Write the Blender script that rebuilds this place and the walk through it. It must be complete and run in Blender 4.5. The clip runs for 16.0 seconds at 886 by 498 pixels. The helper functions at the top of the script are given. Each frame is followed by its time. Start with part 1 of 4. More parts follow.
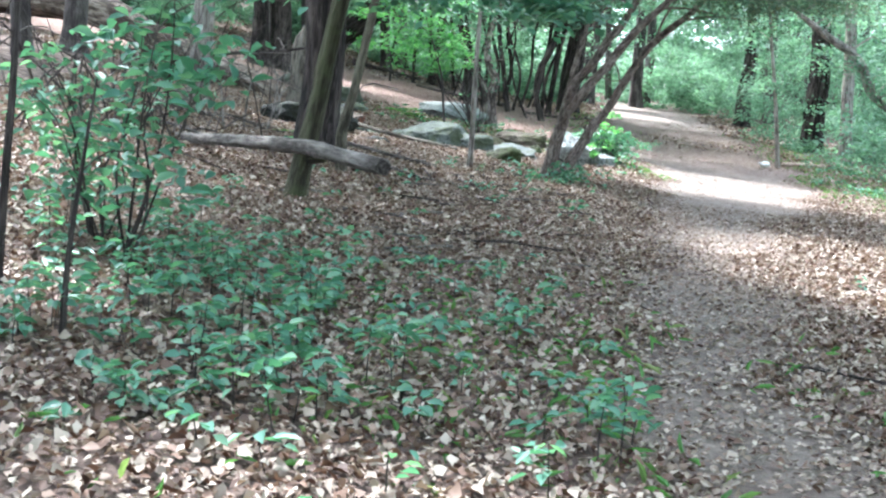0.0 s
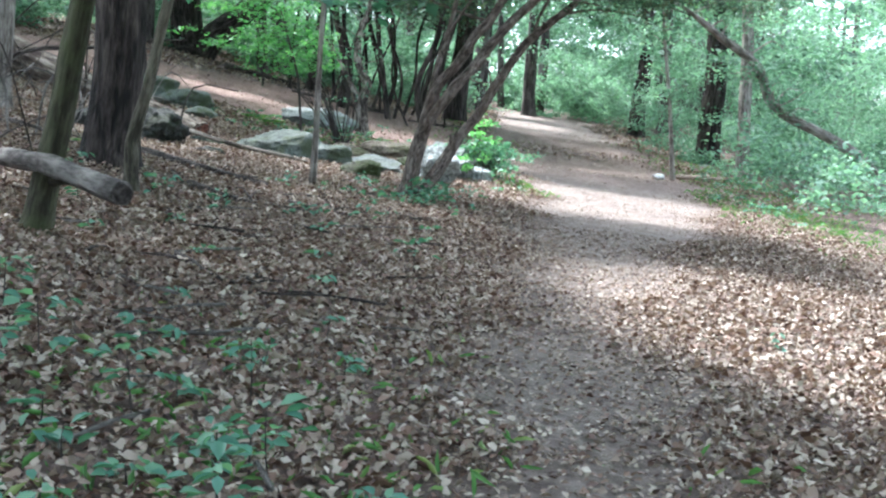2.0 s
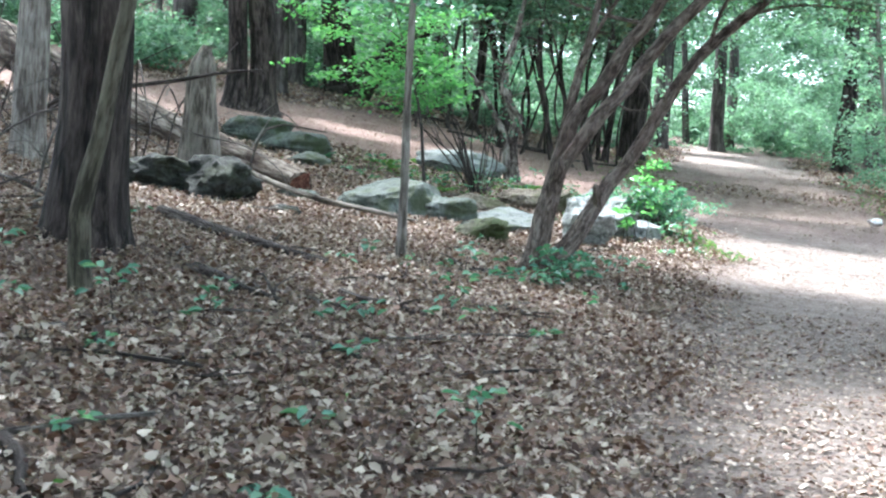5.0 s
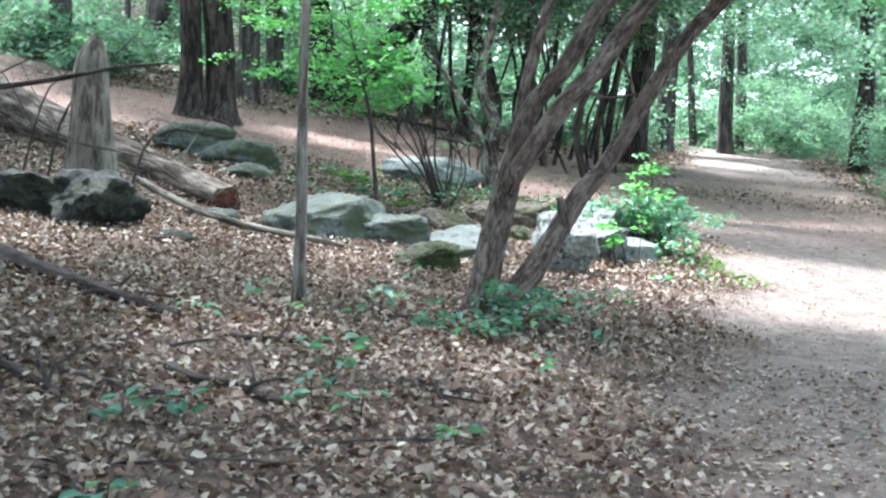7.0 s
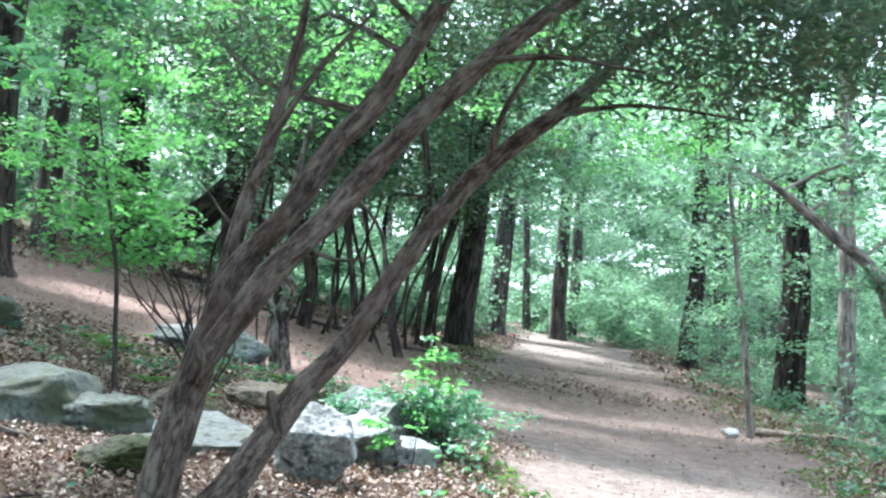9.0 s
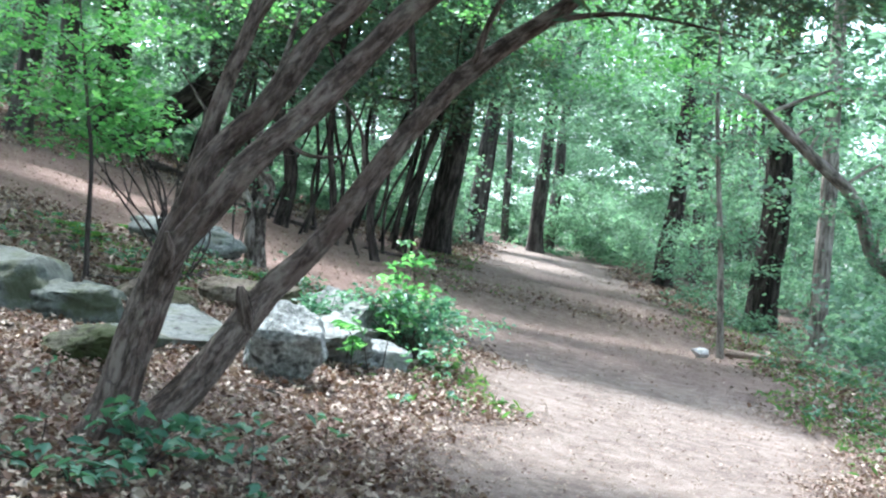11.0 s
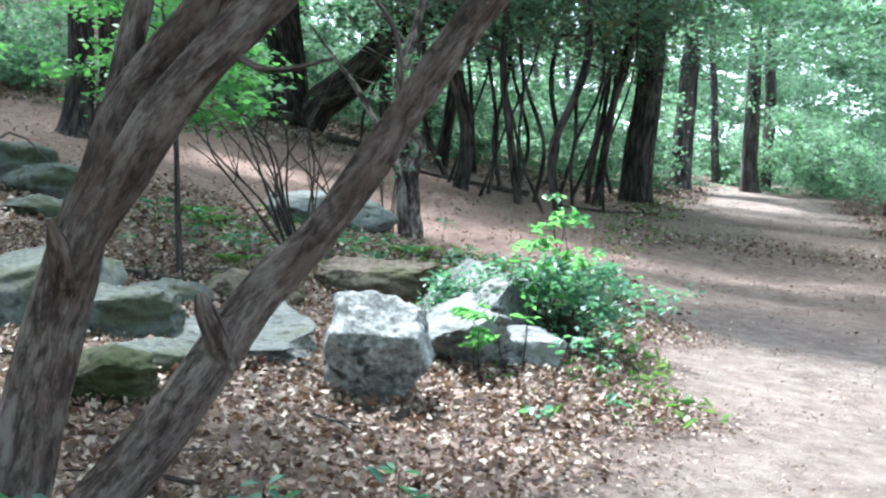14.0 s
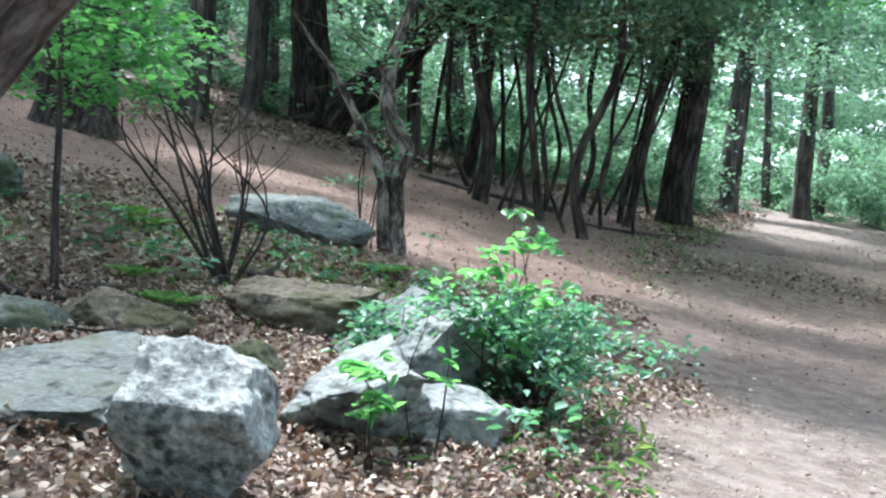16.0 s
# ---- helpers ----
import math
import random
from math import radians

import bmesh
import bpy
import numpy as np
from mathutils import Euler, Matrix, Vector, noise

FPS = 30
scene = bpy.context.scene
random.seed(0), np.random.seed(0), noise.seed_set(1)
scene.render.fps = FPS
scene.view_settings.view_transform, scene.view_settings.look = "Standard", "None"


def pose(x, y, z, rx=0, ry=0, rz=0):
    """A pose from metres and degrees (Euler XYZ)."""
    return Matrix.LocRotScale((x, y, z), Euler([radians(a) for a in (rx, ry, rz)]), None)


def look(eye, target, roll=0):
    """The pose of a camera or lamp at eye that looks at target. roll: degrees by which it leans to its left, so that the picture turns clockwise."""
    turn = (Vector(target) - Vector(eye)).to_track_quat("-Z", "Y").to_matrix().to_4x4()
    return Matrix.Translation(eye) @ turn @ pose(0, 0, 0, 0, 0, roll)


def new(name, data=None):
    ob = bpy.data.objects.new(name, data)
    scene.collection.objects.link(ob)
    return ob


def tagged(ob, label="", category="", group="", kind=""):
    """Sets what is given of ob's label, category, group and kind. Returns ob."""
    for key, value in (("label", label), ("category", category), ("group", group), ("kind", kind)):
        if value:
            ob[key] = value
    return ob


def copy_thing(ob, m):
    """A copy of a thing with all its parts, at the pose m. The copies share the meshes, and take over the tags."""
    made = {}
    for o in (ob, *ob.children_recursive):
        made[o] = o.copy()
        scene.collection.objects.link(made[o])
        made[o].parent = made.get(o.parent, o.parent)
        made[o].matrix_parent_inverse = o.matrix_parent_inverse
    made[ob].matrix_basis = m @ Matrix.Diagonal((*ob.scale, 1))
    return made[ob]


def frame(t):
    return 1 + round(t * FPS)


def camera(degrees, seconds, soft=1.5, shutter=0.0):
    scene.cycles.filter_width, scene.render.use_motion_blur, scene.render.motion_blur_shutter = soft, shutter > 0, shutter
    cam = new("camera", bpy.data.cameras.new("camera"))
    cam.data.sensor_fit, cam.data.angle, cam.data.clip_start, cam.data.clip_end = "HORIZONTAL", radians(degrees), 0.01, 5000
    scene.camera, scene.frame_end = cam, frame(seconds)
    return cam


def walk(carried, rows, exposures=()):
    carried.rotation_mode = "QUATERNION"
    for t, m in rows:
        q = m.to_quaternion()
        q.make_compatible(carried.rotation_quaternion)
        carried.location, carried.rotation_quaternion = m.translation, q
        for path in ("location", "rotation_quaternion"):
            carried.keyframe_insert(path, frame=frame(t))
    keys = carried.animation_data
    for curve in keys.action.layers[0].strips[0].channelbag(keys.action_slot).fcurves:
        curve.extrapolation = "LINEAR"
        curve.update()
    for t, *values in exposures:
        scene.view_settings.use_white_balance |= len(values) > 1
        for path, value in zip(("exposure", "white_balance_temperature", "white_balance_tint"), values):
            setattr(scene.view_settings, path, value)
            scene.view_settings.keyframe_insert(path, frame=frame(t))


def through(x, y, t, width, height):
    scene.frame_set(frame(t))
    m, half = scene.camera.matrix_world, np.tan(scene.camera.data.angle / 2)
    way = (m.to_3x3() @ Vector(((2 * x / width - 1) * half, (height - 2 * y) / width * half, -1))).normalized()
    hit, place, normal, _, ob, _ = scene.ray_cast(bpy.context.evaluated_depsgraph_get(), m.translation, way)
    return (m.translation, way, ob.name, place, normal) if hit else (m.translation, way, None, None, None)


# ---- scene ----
cam = camera(40.4, 16.0, soft=2.3)
METRES, EYE, TILT, LEAN, TURN = 16.5, 1.5, -5.0, -3.0, 0.0
ROWS = [
    (0.0, 0.0, 0.0, 0.0, 0.0, 0.0, -0.0),
    (0.5, 0.0107, 0.0387, 0.0056, -0.91, -1.14, -1.27),
    (1.0, 0.0266, 0.0818, 0.0109, -4.84, -1.19, 1.52),
    (1.5, 0.0337, 0.1195, 0.0111, -3.89, 0.07, -1.2),
    (2.0, 0.0448, 0.1569, 0.0168, -4.68, 0.38, 0.26),
    (2.5, 0.0527, 0.196, 0.0228, -0.43, 0.53, 0.78),
    (3.0, 0.0601, 0.2338, 0.0283, 2.06, 0.85, -1.12),
    (3.5, 0.0691, 0.2771, 0.033, 2.69, 2.14, 0.22),
    (6.0, 0.1004, 0.4784, 0.0574, 5.25, 2.39, -0.37),
    (6.5, 0.1063, 0.519, 0.0616, 5.27, 2.52, -1.13),
    (7.0, 0.1169, 0.5598, 0.0649, 4.88, 2.72, 1.73),
    (7.5, 0.1271, 0.5981, 0.0693, 3.57, 3.67, -0.86),
    (8.0, 0.1404, 0.6391, 0.074, -1.78, 3.82, 0.84),
    (8.5, 0.1536, 0.6619, 0.0781, -2.92, 7.9, 1.65),
    (9.0, 0.1577, 0.6859, 0.0819, -2.81, 10.89, -0.76),
    (11.5, 0.1587, 0.6967, 0.0818, -3.74, 5.86, -4.18),
    (12.0, 0.1571, 0.708, 0.0822, 1.81, 5.26, -2.12),
    (12.5, 0.1657, 0.7352, 0.084, 7.32, 2.83, -0.38),
    (13.0, 0.1709, 0.761, 0.0882, 10.49, 3.68, -0.67),
    (13.5, 0.1776, 0.7959, 0.0934, 9.51, 3.69, -1.27),
    (14.0, 0.1924, 0.8328, 0.0991, 6.52, 4.23, 0.36),
    (14.5, 0.1978, 0.864, 0.1012, 7.66, 5.89, -1.76),
    (15.0, 0.2039, 0.8931, 0.1057, 6.72, 5.82, -0.37),
    (15.5, 0.2147, 0.9282, 0.1127, 6.71, 4.59, 0.61),
    (16.0, 0.2189, 0.9597, 0.1136, 8.67, 4.79, -2.45),
]
walk(cam, [(t, pose(0, 0, EYE, TILT, LEAN, TURN) @ pose(METRES * x, METRES * y, METRES * z, 90 + pitch, roll, yaw)) for t, x, y, z, yaw, pitch, roll in ROWS],
     [(0.0, 3.15, 5600, 10), (2.5, 2.82, 5600, 10), (3.5, 2.9, 5600, 10), (6.0, 3.15, 5600, 10), (7.5, 3.0, 5600, 10), (8.5, 2.75, 5600, 10), (9.0, 2.95, 5600, 10), (11.5, 2.68, 5600, 10), (13.5, 2.82, 5600, 10), (16.0, 2.6, 5600, 10)])

# ---- light ----
SUN_AZ, SUN_EL = radians(-35), radians(62)      # from +y towards -x, and above the horizon
SUN_DIR = Vector((math.sin(SUN_AZ) * math.cos(SUN_EL), math.cos(SUN_AZ) * math.cos(SUN_EL), math.sin(SUN_EL)))
world = bpy.data.worlds.new("world")
scene.world = world
world.use_nodes = True
_n = world.node_tree.nodes
_sky = _n.new("ShaderNodeTexSky")
_sky.sky_type, _sky.sun_disc = "NISHITA", False
_sky.sun_elevation, _sky.sun_rotation = SUN_EL, SUN_AZ
_sky.air_density, _sky.dust_density, _sky.ozone_density = 1.0, 3.0, 1.0
_haze = _n.new("ShaderNodeHueSaturation")       # a milky, hazy sky
_haze.inputs["Saturation"].default_value = 0.45
world.node_tree.links.new(_sky.outputs[0], _haze.inputs["Color"])
world.node_tree.links.new(_haze.outputs[0], _n["Background"].inputs["Color"])
_n["Background"].inputs["Strength"].default_value = 0.15
_sun = bpy.data.lights.new("sun", "SUN")
_sun.energy, _sun.angle, _sun.color = 2.5, radians(4.0), (1.0, 0.96, 0.9)
sun = new("sun", _sun)
sun.matrix_world = look((0, 20, 40), Vector((0, 20, 40)) - SUN_DIR)


# ---- materials ----
def material(name, rough=0.8):
    m = bpy.data.materials.new(name)
    m.use_nodes = True
    b = m.node_tree.nodes["Principled BSDF"]
    b.inputs["Roughness"].default_value = rough
    b.inputs["Specular IOR Level"].default_value = 0.25
    return m, m.node_tree.nodes, m.node_tree.links, b


def ramp(nodes, links, fac, stops):
    r = nodes.new("ShaderNodeValToRGB")
    while len(r.color_ramp.elements) < len(stops):
        r.color_ramp.elements.new(0.5)
    for e, (p, c) in zip(r.color_ramp.elements, stops):
        e.position, e.color = p, (*c, 1)
    links.new(fac, r.inputs["Fac"])
    return r.outputs["Color"]


def mix(nodes, links, fac, a, b, mode="MIX"):
    n = nodes.new("ShaderNodeMixRGB")
    n.blend_type = mode
    for sock, v in ((n.inputs[0], fac), (n.inputs[1], a), (n.inputs[2], b)):
        if isinstance(v, (int, float)):
            sock.default_value = v
        elif isinstance(v, tuple):
            sock.default_value = (*v, 1)
        else:
            links.new(v, sock)
    return n.outputs[0]


def noise_tex(nodes, links, scale, detail=6.0, rough=0.6, stretch=None, space="Object"):
    if space == "skin":
        c = nodes.new("ShaderNodeAttribute")
        c.attribute_name, space = "skin", "Vector"
    else:
        c = nodes.new("ShaderNodeTexCoord")
    t = nodes.new("ShaderNodeTexNoise")
    t.inputs["Scale"].default_value, t.inputs["Detail"].default_value, t.inputs["Roughness"].default_value = scale, detail, rough
    v = c.outputs[space]
    if stretch:
        mp = nodes.new("ShaderNodeMapping")
        mp.inputs["Scale"].default_value = stretch
        links.new(v, mp.inputs["Vector"])
        v = mp.outputs["Vector"]
    links.new(v, t.inputs["Vector"])
    return t.outputs["Fac"]


def bump(nodes, links, b, height, strength, distance):
    n = nodes.new("ShaderNodeBump")
    n.inputs["Strength"].default_value, n.inputs["Distance"].default_value = strength, distance
    links.new(height, n.inputs["Height"])
    links.new(n.outputs["Normal"], b.inputs["Normal"])


def bark(name, dark, mid, light, lichen=None, scale=9.0, pull=0.16, cracks=0.0, relief=1.0):
    m, nd, ln, b = material(name, 0.9)
    ridges = noise_tex(nd, ln, scale * 1.5, 9, 0.72, (1, 1, pull), "skin")
    plates = noise_tex(nd, ln, scale * 0.5, 5, 0.6, (1, 1, pull * 2), "skin")
    ridges = mix(nd, ln, 0.35, ridges, plates)
    patches = noise_tex(nd, ln, 2.2, 5, 0.6)
    col = ramp(nd, ln, ridges, [(0.435, dark), (0.495, mid), (0.575, light)])
    if lichen:
        f = ramp(nd, ln, patches, [(0.5, (0, 0, 0)), (0.66, (0.75, 0.75, 0.75))])
        col = mix(nd, ln, f, col, lichen)
    else:
        f = ramp(nd, ln, patches, [(0.4, (0.65, 0.65, 0.65)), (0.65, (1.15, 1.15, 1.15))])
        col = mix(nd, ln, 1.0, col, f, "MULTIPLY")
    if cracks:
        seam = noise_tex(nd, ln, scale * 0.55, 4, 0.55, (1, 1, pull * 1.1), "skin")
        line = ramp(nd, ln, seam, [(0.44, (1, 1, 1)), (0.485, (1 - cracks,) * 3), (0.505, (1 - cracks,) * 3), (0.55, (1, 1, 1))])
        col = mix(nd, ln, 1.0, col, line, "MULTIPLY")
        ridges = mix(nd, ln, 0.75, ridges, mix(nd, ln, 1.0, ridges, line, "MULTIPLY"))
    ln.new(col, b.inputs["Base Color"])
    bump(nd, ln, b, ridges, relief, 0.09)
    return m


def leaf_material(name, stops, through, share=0.45, rough=0.45):
    m, nd, ln, b = material(name, rough)
    g = nd.new("ShaderNodeNewGeometry")
    col = ramp(nd, ln, g.outputs["Random Per Island"], stops)
    ln.new(col, b.inputs["Base Color"])
    tr = nd.new("ShaderNodeBsdfTranslucent")
    ln.new(mix(nd, ln, 1.0, col, through, "MULTIPLY"), tr.inputs["Color"])
    ms = nd.new("ShaderNodeMixShader")
    ms.inputs[0].default_value = share
    ln.new(b.outputs[0], ms.inputs[1])
    ln.new(tr.outputs[0], ms.inputs[2])
    ln.new(ms.outputs[0], nd["Material Output"].inputs["Surface"])
    return m


def rock_material(name, dark, mid, light, moss=None, moss_at=0.6):
    m, nd, ln, b = material(name, 0.9)
    big = noise_tex(nd, ln, 3.4, 7, 0.68)
    grain = noise_tex(nd, ln, 26, 6, 0.7)
    spots = noise_tex(nd, ln, 9, 4, 0.55)
    col = ramp(nd, ln, big, [(0.33, dark), (0.5, mid), (0.66, light)])
    col = mix(nd, ln, 0.55, col, ramp(nd, ln, grain, [(0.35, dark), (0.5, mid), (0.62, light)]))
    f = ramp(nd, ln, spots, [(0.33, (0.85, 0.85, 0.85)), (0.44, (0, 0, 0))])
    col = mix(nd, ln, f, col, tuple(v * 0.4 for v in dark))
    f = ramp(nd, ln, noise_tex(nd, ln, 1.9, 5, 0.6), [(0.38, (0.8, 0.8, 0.8)), (0.52, (0, 0, 0))])
    col = mix(nd, ln, f, col, mix(nd, ln, 0.5, col, dark))
    if moss:
        f = ramp(nd, ln, noise_tex(nd, ln, 3.3, 7, 0.65), [(moss_at - 0.06, (0, 0, 0)), (moss_at + 0.06, (0.9, 0.9, 0.9))])
        col = mix(nd, ln, f, col, moss)
    ln.new(col, b.inputs["Base Color"])
    bump(nd, ln, b, mix(nd, ln, 0.45, big, grain), 1.0, 0.06)
    return m


BARK_PINE = bark("bark_pine", (0.018, 0.013, 0.011), (0.052, 0.039, 0.034), (0.105, 0.083, 0.072), cracks=0.6)
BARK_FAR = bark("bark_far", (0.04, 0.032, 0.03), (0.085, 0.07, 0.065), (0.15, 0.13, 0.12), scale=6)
BARK_CEDAR = bark("bark_cedar", (0.055, 0.039, 0.031), (0.13, 0.099, 0.082), (0.215, 0.177, 0.15), (0.085, 0.054, 0.042), scale=22, pull=0.3, cracks=0.45, relief=0.55)
BARK_MOSS = bark("bark_moss", (0.025, 0.021, 0.014), (0.06, 0.056, 0.033), (0.105, 0.105, 0.062), (0.07, 0.082, 0.032))
BARK_OLIVE = bark("bark_olive", (0.045, 0.038, 0.027), (0.12, 0.105, 0.075), (0.2, 0.18, 0.135), scale=14)
BARK_GREY = bark("bark_grey", (0.11, 0.09, 0.075), (0.25, 0.215, 0.185), (0.38, 0.345, 0.305), scale=14)
TWIG = bark("twig", (0.03, 0.023, 0.02), (0.07, 0.055, 0.048), (0.12, 0.10, 0.09), scale=20)
DEADWOOD = bark("deadwood", (0.10, 0.07, 0.05), (0.29, 0.23, 0.18), (0.46, 0.39, 0.32), (0.085, 0.05, 0.035), scale=9)
LOGWOOD = bark("logwood", (0.03, 0.02, 0.015), (0.115, 0.085, 0.065), (0.30, 0.255, 0.21), (0.05, 0.03, 0.022), scale=8)
SNAGWOOD = bark("snagwood", (0.06, 0.049, 0.038), (0.165, 0.142, 0.115), (0.26, 0.228, 0.19), scale=10, relief=0.6)
DEADGREY = bark("deadgrey", (0.06, 0.05, 0.043), (0.15, 0.13, 0.115), (0.26, 0.235, 0.21), scale=12)
DEADBARK = bark("deadbark", (0.03, 0.022, 0.018), (0.12, 0.095, 0.078), (0.33, 0.29, 0.25), scale=11, pull=0.35)
HEARTWOOD = bark("heartwood", (0.06, 0.02, 0.012), (0.17, 0.06, 0.035), (0.30, 0.14, 0.09), scale=16)

LEAF_BRIGHT = leaf_material("leaf_bright", [(0, (0.055, 0.16, 0.065)), (0.5, (0.09, 0.23, 0.095)), (1, (0.14, 0.29, 0.13))], (1.7, 1.9, 1.0), 0.5, 0.4)
# Far leaf green, desaturated towards blue: distance haze is put into the colour.
LEAF_FAR_HAZE = leaf_material("leaf_far_haze", [(0, (0.055, 0.095, 0.07)), (0.4, (0.10, 0.185, 0.135)), (0.8, (0.145, 0.24, 0.178)), (1, (0.18, 0.27, 0.205))], (1.6, 1.8, 1.2), 0.45, 0.6)
LEAF_CEDAR = leaf_material("leaf_cedar", [(0, (0.045, 0.075, 0.052)), (0.6, (0.07, 0.12, 0.08)), (1, (0.12, 0.12, 0.072))], (1.3, 1.5, 1.0), 0.34, 0.7)
LEAF_LOW = leaf_material("leaf_low", [(0, (0.05, 0.125, 0.09)), (0.6, (0.085, 0.19, 0.138)), (1, (0.145, 0.255, 0.165))], (1.4, 1.7, 0.95), 0.35, 0.4)
GRASS = leaf_material("grass", [(0, (0.07, 0.17, 0.05)), (0.6, (0.11, 0.22, 0.07)), (1, (0.22, 0.25, 0.11))], (1.4, 1.6, 0.9), 0.35, 0.5)
LITTER = leaf_material("litter", [(0, (0.048, 0.025, 0.018)), (0.18, (0.125, 0.076, 0.053)), (0.3, (0.166, 0.104, 0.073)), (0.5, (0.203, 0.153, 0.116)), (0.7, (0.275, 0.224, 0.174)), (0.9, (0.327, 0.275, 0.218)), (1, (0.424, 0.367, 0.295))], (0.9, 0.7, 0.5), 0.12, 0.6)

ROCK_PALE = rock_material("rock_pale", (0.085, 0.092, 0.086), (0.19, 0.205, 0.192), (0.33, 0.35, 0.33), (0.11, 0.12, 0.08), 0.62)
ROCK_CRAG = rock_material("rock_crag", (0.035, 0.038, 0.034), (0.23, 0.245, 0.23), (0.5, 0.52, 0.495))
ROCK_WHITE = rock_material("rock_white", (0.3, 0.3, 0.29), (0.55, 0.55, 0.53), (0.75, 0.75, 0.73))
ROCK_GREY = rock_material("rock_grey", (0.04, 0.047, 0.039), (0.10, 0.113, 0.098), (0.18, 0.198, 0.176), (0.05, 0.06, 0.03), 0.54)
ROCK_MID = rock_material("rock_mid", (0.07, 0.075, 0.068), (0.155, 0.168, 0.155), (0.27, 0.29, 0.268), (0.10, 0.11, 0.075), 0.6)
ROCK_DARK = rock_material("rock_dark", (0.01, 0.011, 0.009), (0.026, 0.027, 0.023), (0.07, 0.073, 0.062), (0.03, 0.034, 0.018), 0.56)
ROCK_MOSS = rock_material("rock_moss", (0.03, 0.03, 0.018), (0.075, 0.072, 0.045), (0.15, 0.145, 0.11), (0.045, 0.06, 0.02), 0.48)
ROCK_TAN = rock_material("rock_tan", (0.055, 0.043, 0.028), (0.145, 0.118, 0.088), (0.29, 0.26, 0.22), (0.06, 0.06, 0.025), 0.53)


def ground_material():
    m, nd, ln, b = material("forest_floor", 0.95)
    at = nd.new("ShaderNodeAttribute")
    at.attribute_name = "bare"
    an = nd.new("ShaderNodeAttribute")
    an.attribute_name = "needles"
    fine = noise_tex(nd, ln, 38, 6, 0.7)
    mid = noise_tex(nd, ln, 6, 6, 0.65)
    big = noise_tex(nd, ln, 0.7, 4, 0.6)
    humus = ramp(nd, ln, mid, [(0.35, (0.045, 0.03, 0.024)), (0.5, (0.10, 0.07, 0.055)), (0.68, (0.2, 0.15, 0.125))])
    dirt = ramp(nd, ln, fine, [(0.3, (0.065, 0.05, 0.042)), (0.5, (0.192, 0.153, 0.124)), (0.7, (0.335, 0.277, 0.234))])
    dirt = mix(nd, ln, 0.5, dirt, ramp(nd, ln, big, [(0.35, (0.08, 0.062, 0.052)), (0.65, (0.21, 0.168, 0.138))]))
    dirt = mix(nd, ln, 0.45, dirt, ramp(nd, ln, mid, [(0.36, (0.085, 0.062, 0.05)), (0.5, (0.17, 0.138, 0.118)), (0.62, (0.27, 0.23, 0.2))]))
    red = ramp(nd, ln, fine, [(0.3, (0.10, 0.062, 0.05)), (0.5, (0.17, 0.112, 0.09)), (0.7, (0.26, 0.18, 0.148))])
    red = mix(nd, ln, 0.4, red, ramp(nd, ln, mid, [(0.36, (0.085, 0.05, 0.04)), (0.5, (0.18, 0.115, 0.092)), (0.62, (0.27, 0.19, 0.155))]))
    col = mix(nd, ln, at.outputs["Fac"], humus, dirt)
    col = mix(nd, ln, an.outputs["Fac"], col, red)
    ln.new(col, b.inputs["Base Color"])
    bump(nd, ln, b, mix(nd, ln, 0.5, fine, mid), 1.0, 0.06)
    return m


GROUND = ground_material()


# ---- shapes ----
def ground_z(x, y):
    """Height of the forest floor: a trail that climbs gently, with a bank that rises to the left."""
    x, y = np.asarray(x, float), np.asarray(y, float)
    yy = 80 - 4 * np.logaddexp(0, (80 - y) / 4)
    yy = -12 + 2 * np.logaddexp(0, (yy + 12) / 2)
    xx = 40 - 4 * np.logaddexp(0, (40 - x) / 4)
    xx = -34 + 4 * np.logaddexp(0, (xx + 34) / 4)
    s = 2.0 * np.logaddexp(0, -(xx - 1.5) / 2.0)
    z = -0.0347 + 0.0572 * yy - 0.0614 * xx + 0.0294 * s + 0.0034 * s * yy + 0.0002785 * yy * yy
    v = y - 0.12 * (x - 6)
    hump = 0.20 * np.exp(-((v - 36.6) / 2.4) ** 2) - 0.20 * np.exp(-((v - 31.6) / 2.2) ** 2) + 0.05 * np.exp(-((v - 26.0) / 1.3) ** 2)
    mound = 0.18 * np.exp(-((x + 1.85) / 0.8) ** 2 - ((y - 14.9) / 1.1) ** 2)
    dip = -0.22 * np.exp(-((x + 1.2) / 1.3) ** 2 - ((y - 21.9) / 1.5) ** 2)
    return z + mound + dip + hump * np.exp(-((x - 6.8) / 3.2) ** 4)


def gz(x, y):
    return float(ground_z(x, y))


TRAIL_Y = [-30, 4, 8, 12, 16, 20, 24, 29, 34, 42, 50, 60, 90]
TRAIL_L = [-0.6, 0.8, 1.3, 2.1, 2.7, 3.5, 3.9, 3.4, 4.3, 5.2, 6.6, 8.0, 14]
TRAIL_R = [1.0, 1.9, 2.3, 3.3, 4.7, 6.4, 7.4, 8.7, 9.3, 9.9, 10.8, 12.5, 20]
RED_X = [-40, -14, -8, -6, -4.7, -2.5, -1.3, 1.4, 2.6, 4.6]
RED_LOW = [24, 24.5, 26.8, 28.0, 28.8, 29.0, 28.8, 27.4, 27.4, 28.5]
RED_HIGH = [29, 32, 35, 37, 38.5, 42, 44, 44.5, 44, 42]


def smooth(v):
    v = np.clip(v, 0, 1)
    return v * v * (3 - 2 * v)


